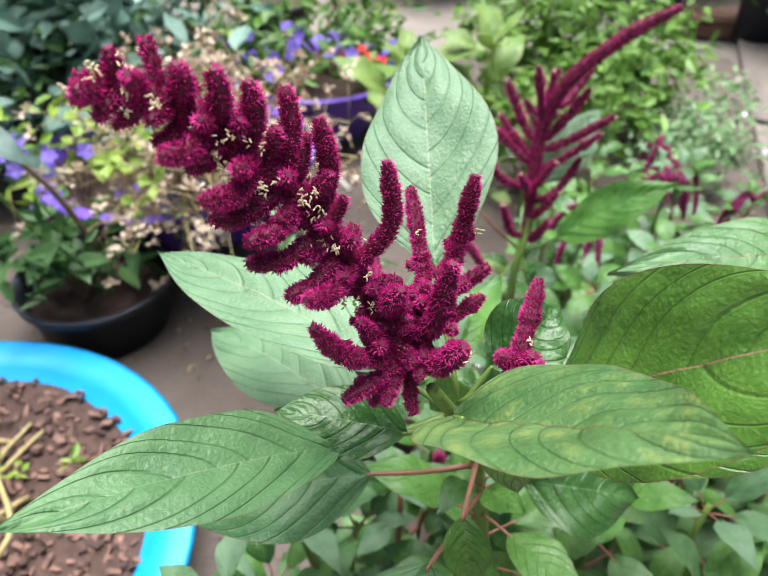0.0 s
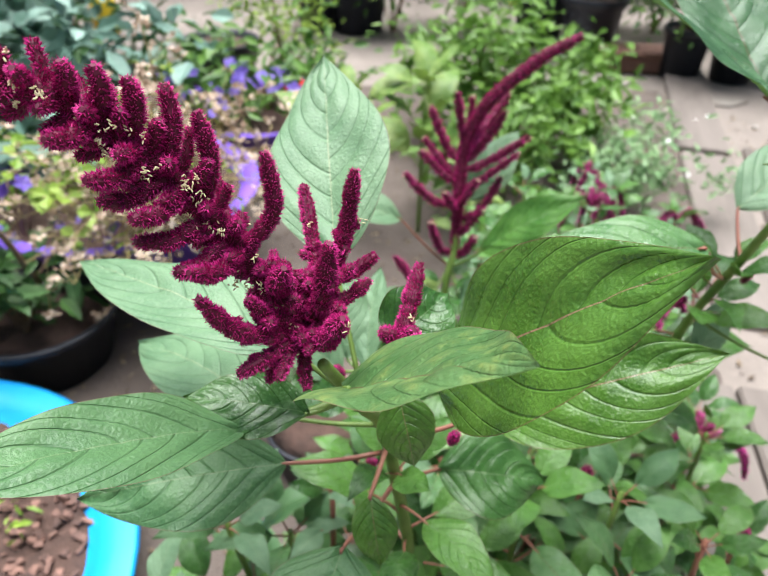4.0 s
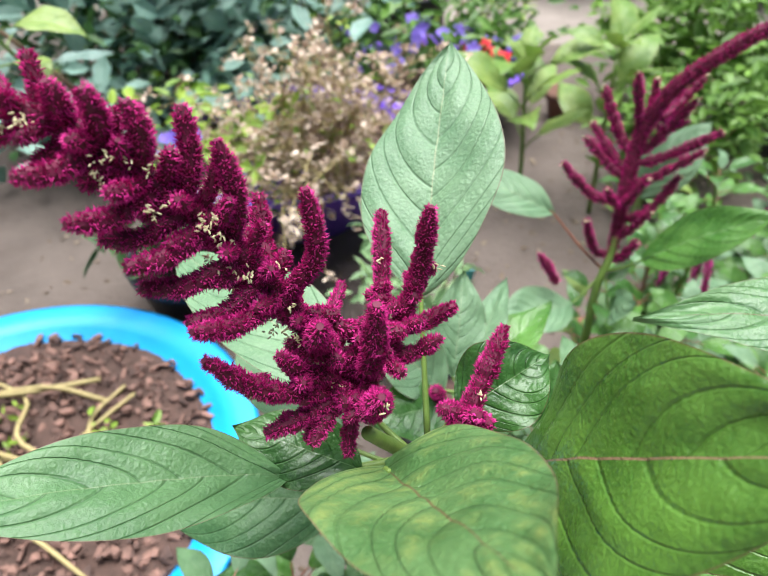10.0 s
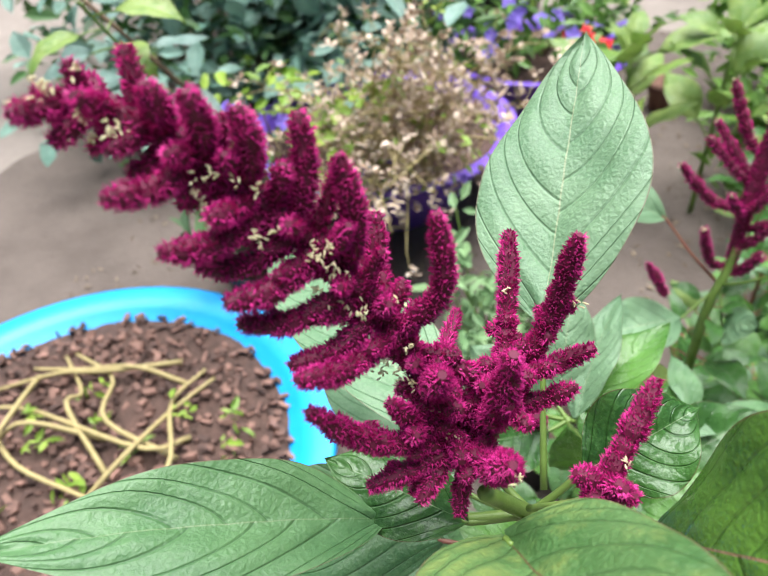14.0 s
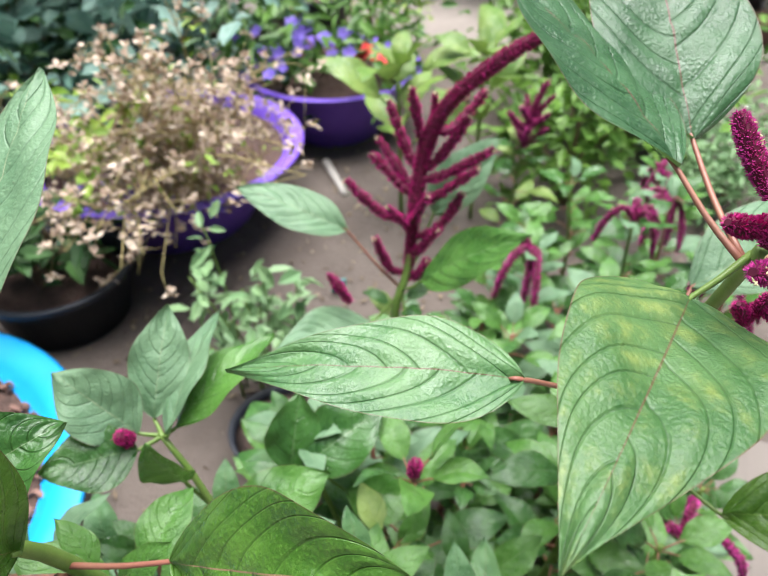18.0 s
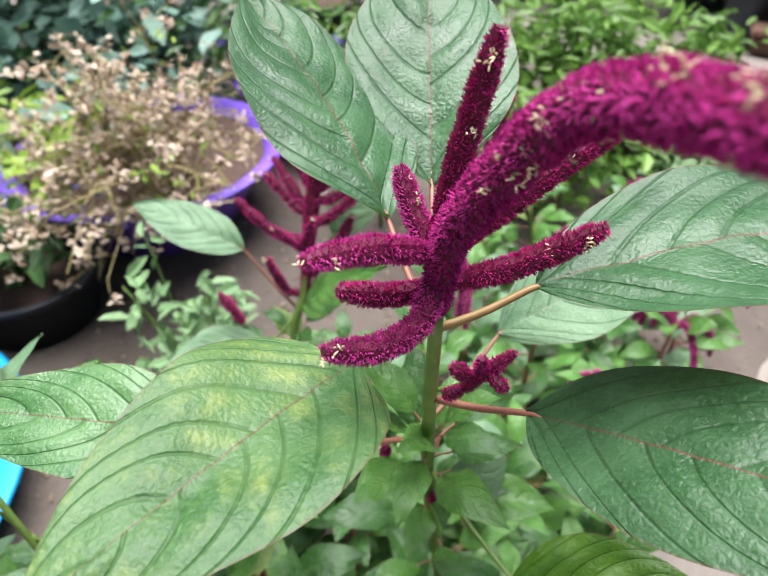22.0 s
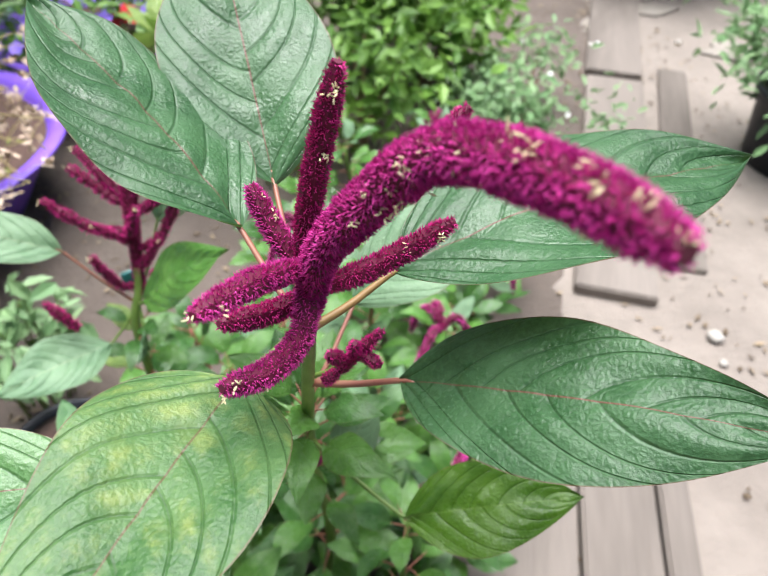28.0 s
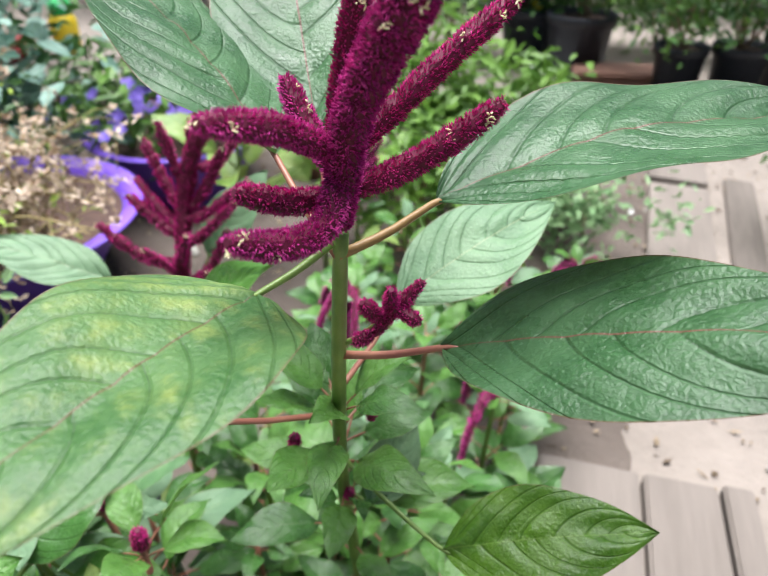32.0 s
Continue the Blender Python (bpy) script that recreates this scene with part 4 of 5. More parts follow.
def shrub(name, label, base, height, spread, count, size, material, seed, group="", category="shrub", slim=0.42, clumps=9, stems=6, stem_material=STEM_BROWN):
    t = thing(name, label, category, group)
    rng = random.Random(seed)
    base = np.array(base, float)
    heap = Heap()
    for k in range(clumps):
        top = base + np.array([rng.uniform(-1, 1) * spread, rng.uniform(-1, 1) * spread, height * rng.uniform(0.35, 1.0)])
        if k < stems:
            v, f = rings(spline([base + np.array([rng.gauss(0, 0.01), rng.gauss(0, 0.01), 0]), (base + top) / 2 + np.array([0, 0, 0.15 * height]), top], 8), np.linspace(0.006, 0.002, 8), 6)
            mesh_object("stem", v, f, stem_material, t)
        s = spread * rng.uniform(0.22, 0.42)
        sprig_leaves(heap, top, (s, s, s * 0.8), count // clumps, size, rng, slim=slim)
    tagged(heap.done("foliage", material, t), kind="stuff")
    return t


# ---- undergrowth: smaller leaves shared from a pool ----
POOL = {}


def pool_leaf(material, seed, length, stem_material=STEM_RED):
    """A shared leaf mesh: blade and stalk, with the stalk's foot at the origin."""
    key = (material.name, seed, round(length, 3))
    if key not in POOL:
        stalk = 0.38 * length
        v, f, uv = blade(length, length * (0.46 + 0.05 * (seed % 3)), 0.07 + 0.02 * (seed % 4), 0.12 + 0.08 * (seed % 3), 0.05, 500 + seed, 18, 10, 7.0, 0.022, 0.04 * (seed % 3 - 1), 0.05 * (seed % 4))
        v = [(x + stalk, y, z + 0.12 * length) for x, y, z in v]
        pv, pf = rings(spline([(0, 0, 0), (stalk * 0.5, 0, 0.08 * length), (stalk, 0, 0.118 * length), (stalk + 0.12 * length, 0, 0.13 * length)], 7), np.linspace(0.019 * length, 0.010 * length, 7), 6)
        n = len(v)
        me = bpy.data.meshes.new("leaf")
        me.from_pydata(v + [tuple(p) for p in pv], [], f + [tuple(i + n for i in q) for q in pf])
        me.shade_smooth()
        layer = me.uv_layers.new(name="uv")
        index = np.empty(len(me.loops), dtype=np.int32)
        me.loops.foreach_get("vertex_index", index)
        layer.data.foreach_set("uv", np.array(uv + [(0.5, 0.7)] * len(pv), dtype=np.float32)[index].ravel())
        me.materials.append(material)
        me.materials.append(stem_material)
        me.polygons.foreach_set("material_index", [0] * len(f) + [1] * len(pf))
        POOL[key] = me
    return POOL[key]


def leafy(plant, points, count, length, materials, seed, start=0.25, rise=0.35, shrink=0.45, crown=5, stem_material=STEM_RED):
    """Leaves in a spiral up a stem, smaller to the top, with a rosette at the tip."""
    rng = random.Random(seed)
    path = spline(points, 41)
    for k in range(count + crown):
        top = k >= count
        s = 0.985 if top else start + (0.97 - start) * (k + rng.random() * 0.5) / count
        p = path[int(s * 40)]
        a = k * 2.4 + rng.uniform(-0.3, 0.3)
        size = (0.5 if top else (1 - shrink * s)) * rng.uniform(0.75, 1.15)
        up = rng.uniform(0.2, 0.9) if top else rng.uniform(rise - 0.35, rise + 0.3)
        along = unit([math.cos(a), math.sin(a), up])
        normal = unit(np.array([0.25 * rng.gauss(0, 1), 0.25 * rng.gauss(0, 1) - 0.15, 1.0]))
        me = pool_leaf(rng.choice(materials), rng.randint(0, 4), length, stem_material)
        reuse("leaf", me, basis(p, along, normal) @ Matrix.Scale(size, 4), plant)


def small_amaranth(base, height, count, length, materials, seed, lean=(0, 0), flower="", label="young amaranth with red stalks and drooping crimson tassels"):
    t = thing("amaranth_seedling" if not flower else "amaranth", label, "plant", "amaranths")
    b = np.array((*base, 0.0))
    top = b + np.array((lean[0], lean[1], height))
    pts = [b, (b + top) / 2 + np.array((0.012 * math.sin(seed), 0.012 * math.cos(seed), 0)), top]
    tube("stem", pts, 0.0045, 0.0025, STEM_RED if seed % 2 else STEM, t)
    leafy(t, pts, count, length, materials, seed)
    rng = random.Random(seed + 77)
    if flower == "droop":
        for k in range(rng.randint(4, 6)):
            a = rng.uniform(0, 6.28)
            q = np.array((math.cos(a), math.sin(a), 0.0)) * rng.uniform(0.025, 0.05)
            flower_spike(t, [top, top + q * 0.6 + np.array((0, 0, 0.02)), top + q * 1.3 + np.array((0, 0, -0.01)), top + q * 1.6 + np.array((0, 0, -0.055))], 0.0052, BRACT_SOFT, seed * 10 + k, size=0.0022, density=1.4e5)
    elif flower == "plume":
        flower_spike(t, [top, top + np.array((0.01, 0.01, 0.07)), top + np.array((0.03, 0.02, 0.13))], 0.007, BRACT_SOFT, seed * 10, size=0.0025, density=1.2e5)
        for k in range(9):
            a = k * 2.4
            c = top + np.array((0.008, 0.008, 0.065)) * (k / 9)
            flower_spike(t, [c, c + np.array((0.020 * math.cos(a), 0.02 * math.sin(a), 0.02)), c + np.array((0.042 * math.cos(a), 0.042 * math.sin(a), 0.045))], 0.0055, BRACT_SOFT, seed * 10 + 1 + k, size=0.0025, density=1.2e5)
    elif flower == "bud":
        flower_spike(t, [top, top + np.array((0.002, -0.002, 0.022))], 0.006, BRACT, seed * 10, size=0.0015, density=4e5)
    return t


# lower leaves of the two large plants
leafy(plant_a, [(0.16, 0.33, 0.05), (0.1861, 0.2969, 0.2903), (0.1579, 0.2529, 0.5637)], 20, 0.085, [LEAF_SMALL, LEAF_UNDER, LEAF_UNDER], 11, start=0.3, rise=0.25, crown=4, shrink=0.3)
leafy(plant_b, [(0.42, 0.52, 0.05), (0.4450, 0.4991, 0.2599), (0.4390, 0.4567, 0.4945), (0.4444, 0.4231, 0.6036)], 26, 0.080, [LEAF_SMALL, LEAF_UNDER, LEAF_UNDER], 12, start=0.25, rise=0.3, crown=5, shrink=0.4)
for k, c in enumerate(((0.4424, 0.4534, 0.4869), (0.1924, 0.2402, 0.5980), (0.4610, 0.4241, 0.5937), (0.4147, 0.4280, 0.5639))):
    flower_spike(plant_b if k != 1 else plant_a, [c, (c[0] + 0.002, c[1] - 0.004, c[2] + 0.014)], 0.0030, BRACT, 400 + k, name="flower_bud")
leafy(plant_b, [(0.4409, 0.4643, 0.4558), (0.4422, 0.4577, 0.4752)], 2, 0.06, [LEAF_SMALL], 13, start=0.5, crown=6)
leafy(plant_c, [(0.20, 0.74, 0.02), (0.2371, 0.6670, 0.2831), (0.2433, 0.6674, 0.4222)], 16, 0.085, [LEAF_UNDER, LEAF_SMALL, LEAF_LIME], 14, start=0.3, rise=0.3, crown=3)

small_amaranth((0.20, 0.46), 0.46, 10, 0.095, [LEAF_SMALL, LEAF_SMALL, LEAF_PALE], 22, (0.0, -0.01), "", "young amaranth with wet dark leaves")
small_amaranth((0.13, 0.36), 0.43, 8, 0.07, [LEAF_SMALL, LEAF_PALE], 23, (-0.02, -0.02), "bud", "young amaranth with wet dark leaves and a red bud")
small_amaranth((0.28, 0.40), 0.42, 12, 0.085, [LEAF_SMALL, LEAF_UNDER, LEAF_LIME], 24, (0.01, -0.02), "", "young amaranth with wet dark leaves")
small_amaranth((0.34, 0.54), 0.30, 12, 0.075, [LEAF_SMALL, LEAF_UNDER], 25, (0.0, 0.0), "", "young amaranth with wet dark leaves")
small_amaranth((0.05, 0.31), 0.42, 10, 0.10, [LEAF_PALE, LEAF_A], 26, (-0.03, 0.0), "", "young amaranth with broad pale leaves")
small_amaranth((-0.02, 0.24), 0.40, 9, 0.10, [LEAF_PALE, LEAF_A], 27, (-0.01, 0.0), "", "young amaranth with broad pale leaves")
for k, (x, y, h, ln) in enumerate(((0.22, 0.30, 0.40, 0.11), (0.30, 0.30, 0.36, 0.10), (0.10, 0.25, 0.36, 0.10), (0.36, 0.40, 0.38, 0.10), (0.50, 0.48, 0.36, 0.10), (0.25, 0.56, 0.34, 0.11), (0.16, 0.53, 0.32, 0.10), (0.46, 0.58, 0.36, 0.10), (0.34, 0.62, 0.34, 0.11), (0.56, 0.40, 0.28, 0.09), (0.30, 0.72, 0.30, 0.11), (0.42, 0.34, 0.30, 0.09))):
    small_amaranth((x, y), h, 14, ln, [LEAF_SMALL, LEAF_SMALL, LEAF_UNDER, LEAF_UNDER], 80 + k, (0.02 * math.sin(2 * k), -0.015), "bud" if k % 3 == 0 else "", "young amaranth with red stalks and glossy green leaves")
for k, (x, y, h, fl) in enumerate(((0.40, 0.95, 0.33, "droop"), (0.50, 0.85, 0.34, ""), (0.55, 1.04, 0.35, "droop"), (0.62, 1.18, 0.30, "droop"), (0.40, 1.15, 0.24, ""), (0.68, 0.98, 0.27, "droop"), (0.60, 0.76, 0.32, "droop"), (0.75, 1.15, 0.26, "droop"), (0.52, 0.64, 0.33, ""), (0.33, 1.02, 0.26, ""), (0.48, 1.22, 0.30, ""), (0.36, 0.80, 0.30, ""), (0.60, 0.58, 0.24, "droop"), (0.45, 0.72, 0.30, ""), (0.66, 1.35, 0.26, "droop"))):
    small_amaranth((x, y), h, 15, 0.10, [LEAF_SMALL, LEAF_UNDER, LEAF_UNDER, LEAF_PALE], 30 + k, (0.02 * math.sin(3 * k), -0.02), fl)
small_amaranth((0.36, 1.33), 0.30, 10, 0.09, [LEAF_SMALL, LEAF_LIME], 50, (0.01, 0), "plume", "young amaranth with feathery crimson spikes")

for k, (x, y) in enumerate(((0.27, 0.36), (0.36, 0.47), (0.44, 0.41), (0.52, 0.55), (0.40, 0.60), (0.30, 0.62), (0.55, 0.70), (0.47, 0.80), (0.62, 0.86), (0.40, 0.74), (0.58, 0.95), (0.46, 1.02), (0.20, 0.38), (0.50, 0.34), (0.64, 0.66), (0.34, 0.90), (0.56, 1.14), (0.26, 0.80))):
    small_amaranth((x, y), 0.20 + 0.05 * math.sin(2.7 * k), 13, 0.10, [LEAF_SMALL, LEAF_UNDER, LEAF_SMALL], 180 + k, (0.02 * math.sin(4 * k), 0.02 * math.cos(3 * k)), "", "low young amaranth with crowded green leaves")

for k, (x, y, h, ln) in enumerate(((0.07, 0.35, 0.37, 0.11), (0.13, 0.41, 0.38, 0.11), (0.01, 0.31, 0.33, 0.11), (0.21, 0.36, 0.46, 0.10), (0.26, 0.34, 0.45, 0.11), (0.31, 0.44, 0.46, 0.11), (0.37, 0.34, 0.44, 0.10), (0.18, 0.47, 0.40, 0.11), (0.10, 0.22, 0.42, 0.10), (0.25, 0.50, 0.42, 0.12), (0.34, 0.28, 0.40, 0.10), (0.44, 0.32, 0.40, 0.09))):
    small_amaranth((x, y), h, 12, ln, ([LEAF_PALE, LEAF_FRESH, LEAF_A], [LEAF_SMALL, LEAF_FRESH, LEAF_UNDER], [LEAF_SMALL, LEAF_UNDER, LEAF_SMALL])[k % 3], 620 + k, (0.015 * math.sin(2 * k), -0.015), "bud" if k % 4 == 1 else "", "young amaranth with red stalks and wet green leaves")

# larger single leaves of the young plants by the blue tub
young = thing("amaranth", "young amaranth with large upright wrinkled leaves", "plant", "amaranths")
tube("stem", [(0.16, 0.40, 0.0), (0.1925, 0.3535, 0.2955), (0.1653, 0.3532, 0.4903), (0.1325, 0.3654, 0.5455)], 0.004, 0.002, STEM, young)
JY = (0.1346, 0.3646, 0.5435)
for k, (p, q, n, w, m) in enumerate((((0.1238, 0.3754, 0.5468), (0.1192, 0.4334, 0.6029), (0.3, -0.8, 0.5), 0.042, LEAF_PALE), ((0.1396, 0.3633, 0.5463), (0.1519, 0.4473, 0.5908), (-0.5, -0.5, 0.6), 0.036, LEAF_PALE), ((0.1401, 0.3741, 0.5425), (0.1877, 0.4528, 0.5689), (-0.4, -0.5, 0.75), 0.042, LEAF_UNDER), ((0.1197, 0.3611, 0.5467), (0.0665, 0.3651, 0.5916), (0.4, -0.5, 0.75), 0.05, LEAF_PALE), ((0.1235, 0.3514, 0.5425), (0.0760, 0.3145, 0.5515), (0.2, -0.4, 0.9), 0.046, LEAF_SMALL), ((0.1496, 0.3526, 0.5103), (0.1363, 0.3437, 0.5601), (0.1, -0.95, 0.3), 0.036, LEAF_UNDER), ((0.1813, 0.3573, 0.4606), (0.2439, 0.3939, 0.4903), (-0.2, -0.5, 0.85), 0.05, LEAF_UNDER))):
    leaf(young, p, q, n, w, m, "", JY if k < 5 else (0.1677, 0.3539, 0.4804), seed=90 + k, wave=0.06, cup=0.2, fine=0.6, pucker=0.02)
flower_spike(young, [(0.1182, 0.3539, 0.5467), (0.1161, 0.3474, 0.5605)], 0.006, BRACT, 420)
dark_pair = thing("amaranth", "young amaranth with broad wet puckered leaves", "plant", "amaranths")
tube("stem", [(0.215, 0.47, 0.0), (0.2372, 0.4356, 0.2985), (0.2125, 0.4322, 0.4427)], 0.004, 0.002, STEM, dark_pair)
for k, (p, q, n, w, m) in enumerate((((0.2110, 0.4180, 0.4540), (0.2696, 0.4694, 0.4847), (-0.1, -0.6, 0.8), 0.058, LEAF_SMALL), ((0.2003, 0.4165, 0.4473), (0.1998, 0.4587, 0.5001), (0.3, -0.8, 0.5), 0.048, LEAF_SMALL), ((0.2441, 0.4244, 0.4228), (0.3153, 0.4218, 0.4324), (0.0, -0.5, 0.85), 0.05, LEAF_UNDER), ((0.1951, 0.3999, 0.4225), (0.1536, 0.3459, 0.4120), (0.0, -0.5, 0.85), 0.05, LEAF_UNDER))):
    leaf(dark_pair, p, q, n, w, m, "", (0.2158, 0.4339, 0.4331), seed=100 + k, wave=0.06, cup=0.2, fine=0.6, pucker=0.02)

# leafy lime-green plant behind
lime = thing("tobacco_plant", "young plant with broad lime-green leaves", "plant")
tube("stem", [(0.10, 1.48, 0.0), (0.09, 1.50, 0.2), (0.08, 1.52, 0.36)], 0.006, 0.004, STEM, lime)
leafy(lime, [(0.10, 1.48, 0.0), (0.09, 1.50, 0.2), (0.08, 1.52, 0.36)], 9, 0.17, [LEAF_LIME], 60, start=0.4, rise=0.5, crown=5, stem_material=STEM, shrink=0.2)
lime2 = thing("tobacco_plant", "young plant with broad lime-green leaves", "plant")
tube("stem", [(0.27, 1.5, 0.0), (0.27, 1.52, 0.38)], 0.006, 0.004, STEM, lime2)
leafy(lime2, [(0.27, 1.5, 0.0), (0.27, 1.51, 0.2), (0.27, 1.52, 0.40)], 7, 0.17, [LEAF_LIME], 61, start=0.4, rise=0.8, crown=4, stem_material=STEM, shrink=0.2)

# ---- the dried-out plant in the purple tub ----
dried = thing("dried_flower", "dried-out bushy plant covered in pale brown seed heads", "plant")
rng_d = random.Random(9)
heads, greens = Heap(), Heap()
for k in range(64):
    foot = np.array((-0.32 + rng_d.uniform(-0.09, 0.09), 1.27 + rng_d.uniform(-0.10, 0.08), 0.165))
    tip = np.array((rng_d.gauss(-0.235, 0.125), rng_d.gauss(1.02, 0.10), rng_d.gauss(0.375, 0.10)))
    mid = (foot + tip) / 2 + np.array((rng_d.gauss(0, 0.03), rng_d.gauss(0, 0.02), 0.07))
    path = spline([foot, mid, tip], 10)
    twigs = Heap()
    twigs.add(*rings(path, np.linspace(0.0025, 0.001, 10), 5))
    for _ in range(9):
        b = path[rng_d.randint(4, 9)]
        e = b + np.array((rng_d.gauss(0, 0.035), rng_d.gauss(0, 0.035), rng_d.gauss(0.012, 0.03)))
        twigs.add(*rings([b, (b + e) / 2 + np.array((0, 0, 0.006)), e], 0.0007, 4))
        for _ in range(2):
            c = e + np.array([rng_d.gauss(0, 0.006) for _ in range(3)])
            for j in range(4):
                d1 = unit([rng_d.gauss(0, 1), rng_d.gauss(0, 1), rng_d.gauss(0.4, 0.8)])
                s1 = unit(np.cross(d1, (0.2, 0.3, 0.9))) * 0.0052
                heads.add([c, c + d1 * 0.009 + s1, c + d1 * 0.015, c + d1 * 0.009 - s1], [(0, 1, 2), (0, 2, 3)])
    twigs.done("twig", STEM_DRY, dried, smooth=True)
    if k % 2:
        sprig_leaves(greens, path[5], (0.03, 0.03, 0.03), 8, 0.022, rng_d)
heads.done("dry_bloom", DRY_FLOWER, dried)["kind"] = "stuff"
greens.done("green_leaves", GREEN_LIME, dried)["kind"] = "stuff"

# leggy green stems hanging before the tub
leggy = thing("leggy_plant", "leggy plant with small grey-green leaves, half dried", "plant")
leaves_h = Heap()
for k in range(12):
    foot = np.array((-0.03 + rng_d.uniform(-0.05, 0.05), 0.86 + rng_d.uniform(-0.05, 0.05), 0.0))
    tip = foot + np.array((rng_d.gauss(0, 0.06), rng_d.gauss(0, 0.05), rng_d.uniform(0.2, 0.36)))
    path = spline([foot, (foot + tip) / 2 + np.array((0.01, 0, 0.02)), tip], 8)
    mesh_object("stalk", *rings(path, np.linspace(0.0028, 0.0012, 8), 5), STEM, leggy)
    for i in range(3, 8):
        sprig_leaves(leaves_h, path[i], (0.012, 0.012, 0.008), 3, 0.042, rng_d)
leaves_h.done("foliage", GREEN_PALE, leggy)["kind"] = "stuff"


# ---- flowers scattered over a plant ----
def blossoms(name, label, spots, size, material, seed, petals=5, category="flower"):
    """Each spot is one small open flower; all of one plant in one mesh."""
    rng = random.Random(seed)
    heap = Heap()
    for c in spots:
        c = np.array(c)
        n = unit([rng.gauss(0, 0.6), rng.gauss(-0.5, 0.5), 1.0])
        e1 = unit(np.cross(n, (0.3, 0.9, 0.1)))
        e2 = np.cross(n, e1)
        for j in range(petals):
            a = j * 2 * np.pi / petals
            d = np.cos(a) * e1 + np.sin(a) * e2
            s = np.cross(n, d)
            heap.add([c, c + d * size * 0.6 + s * size * 0.42 + n * size * 0.2, c + d * size + n * size * 0.12, c + d * size * 0.6 - s * size * 0.42 + n * size * 0.2], [(0, 1, 2), (0, 2, 3)])
    ob = heap.done(name, material)
    return tagged(ob, label, category, kind="stuff")


def scatter(n, centre, spread, seed):
    rng = random.Random(seed)
    return [tuple(c + rng.gauss(0, s) for c, s in zip(centre, spread)) for _ in range(n)]


blossoms("violet_flowers", "small violet flowers along the purple tub", scatter(34, (-0.38, 1.08, 0.24), (0.15, 0.03, 0.02), 1), 0.010, VIOLET, 1)
blossoms("violet_flowers", "violet flowers on the shrub by the black pot", scatter(10, (-0.52, 0.95, 0.42), (0.045, 0.04, 0.025), 2), 0.016, VIOLET, 2)
blossoms("violet_flowers", "violet pansies in the purple tub", scatter(26, (-0.20, 1.78, 0.33), (0.13, 0.07, 0.03), 3), 0.020, VIOLET, 3)
blossoms("red_flowers", "scarlet flowers in the purple tub", scatter(6, (-0.06, 1.74, 0.31), (0.03, 0.02, 0.015), 4), 0.024, SCARLET, 4)
blossoms("yellow_flowers", "yellow flowers in the border", scatter(5, (1.10, 3.42, 0.33), (0.12, 0.05, 0.05), 5), 0.035, YELLOW, 5, 8)
blossoms("white_flowers", "tiny white flowers on the low plant", scatter(9, (0.92, 1.72, 0.20), (0.12, 0.1, 0.04), 6), 0.008, WHITE_PETAL, 6)
blossoms("yellow_leaves", "yellowing leaves on the pot plant", scatter(16, (-0.40, 1.04, 0.38), (0.06, 0.05, 0.04), 7), 0.032, GREEN_LIME, 7, 3, "plant")

# ---- shrubs and pots round about ----
shrub("potted_shrub", "leafy green shrub in the black pot", (-0.53, 0.955, 0.09), 0.16, 0.10, 150, 0.060, GREEN_DARK, 1, clumps=16)
shrub("yellowing_plant", "straggling plant with yellow-green leaves", (-0.62, 1.20, 0.0), 0.36, 0.10, 70, 0.06, GREEN_LIME, 12, clumps=12)
shrub("glaucous_shrub", "grey-green shrub with small rounded leaves", (-0.92, 1.72, 0.0), 0.62, 0.36, 1700, 0.07, GREEN_GREY, 2, slim=0.62, clumps=26)
shrub("glaucous_shrub", "grey-green shrub with small rounded leaves", (-0.80, 1.85, 0.0), 0.50, 0.14, 620, 0.07, GREEN_GREY, 3, slim=0.62, clumps=16)
shrub("dark_shrub", "dense dark green shrub", (-1.5, 2.2, 0.0), 0.8, 0.6, 2200, 0.07, GREEN_DARK, 4, clumps=30)
shrub("dark_shrub", "dense dark green shrub", (-0.95, 1.95, 0.0), 0.36, 0.5, 1500, 0.06, GREEN_DARK, 14, clumps=26)
shrub("leafy_annual", "leafy annuals growing in the purple tub", (-0.20, 1.97, 0.17), 0.2, 0.2, 600, 0.05, GREEN_MID, 5, clumps=16)
shrub("slender_shrub", "slender upright shrub with yellowish small leaves", (-0.18, 2.45, 0.0), 0.55, 0.16, 700, 0.035, GREEN_LIME, 16, clumps=18)
shrub("green_bush", "bright green small-leaved bush", (0.70, 1.98, 0.0), 0.34, 0.17, 930, 0.052, GREEN_LIGHT, 6, clumps=24)
shrub("green_bush", "bright green small-leaved bush", (0.46, 2.15, 0.0), 0.46, 0.22, 1178, 0.052, GREEN_LIGHT, 7, clumps=34)
shrub("green_bush", "bright green small-leaved bush", (0.50, 1.62, 0.0), 0.30, 0.16, 558, 0.052, GREEN_LIGHT, 17, clumps=20)
shrub("low_flowering_plant", "low feathery plant with tiny white flowers", (0.92, 1.72, 0.0), 0.2, 0.16, 1100, 0.03, GREEN_PALE, 8, clumps=16)
shrub("feathery_plant", "pale feathery plant in a green pot", (1.62, 1.62, 0.12), 0.22, 0.2, 700, 0.05, GREEN_PALE, 18, clumps=16, slim=0.3)
pot("plant_pot", "dark green plastic pot with a feathery plant", (1.62, 1.60), 0.15, 0.2, "pots")
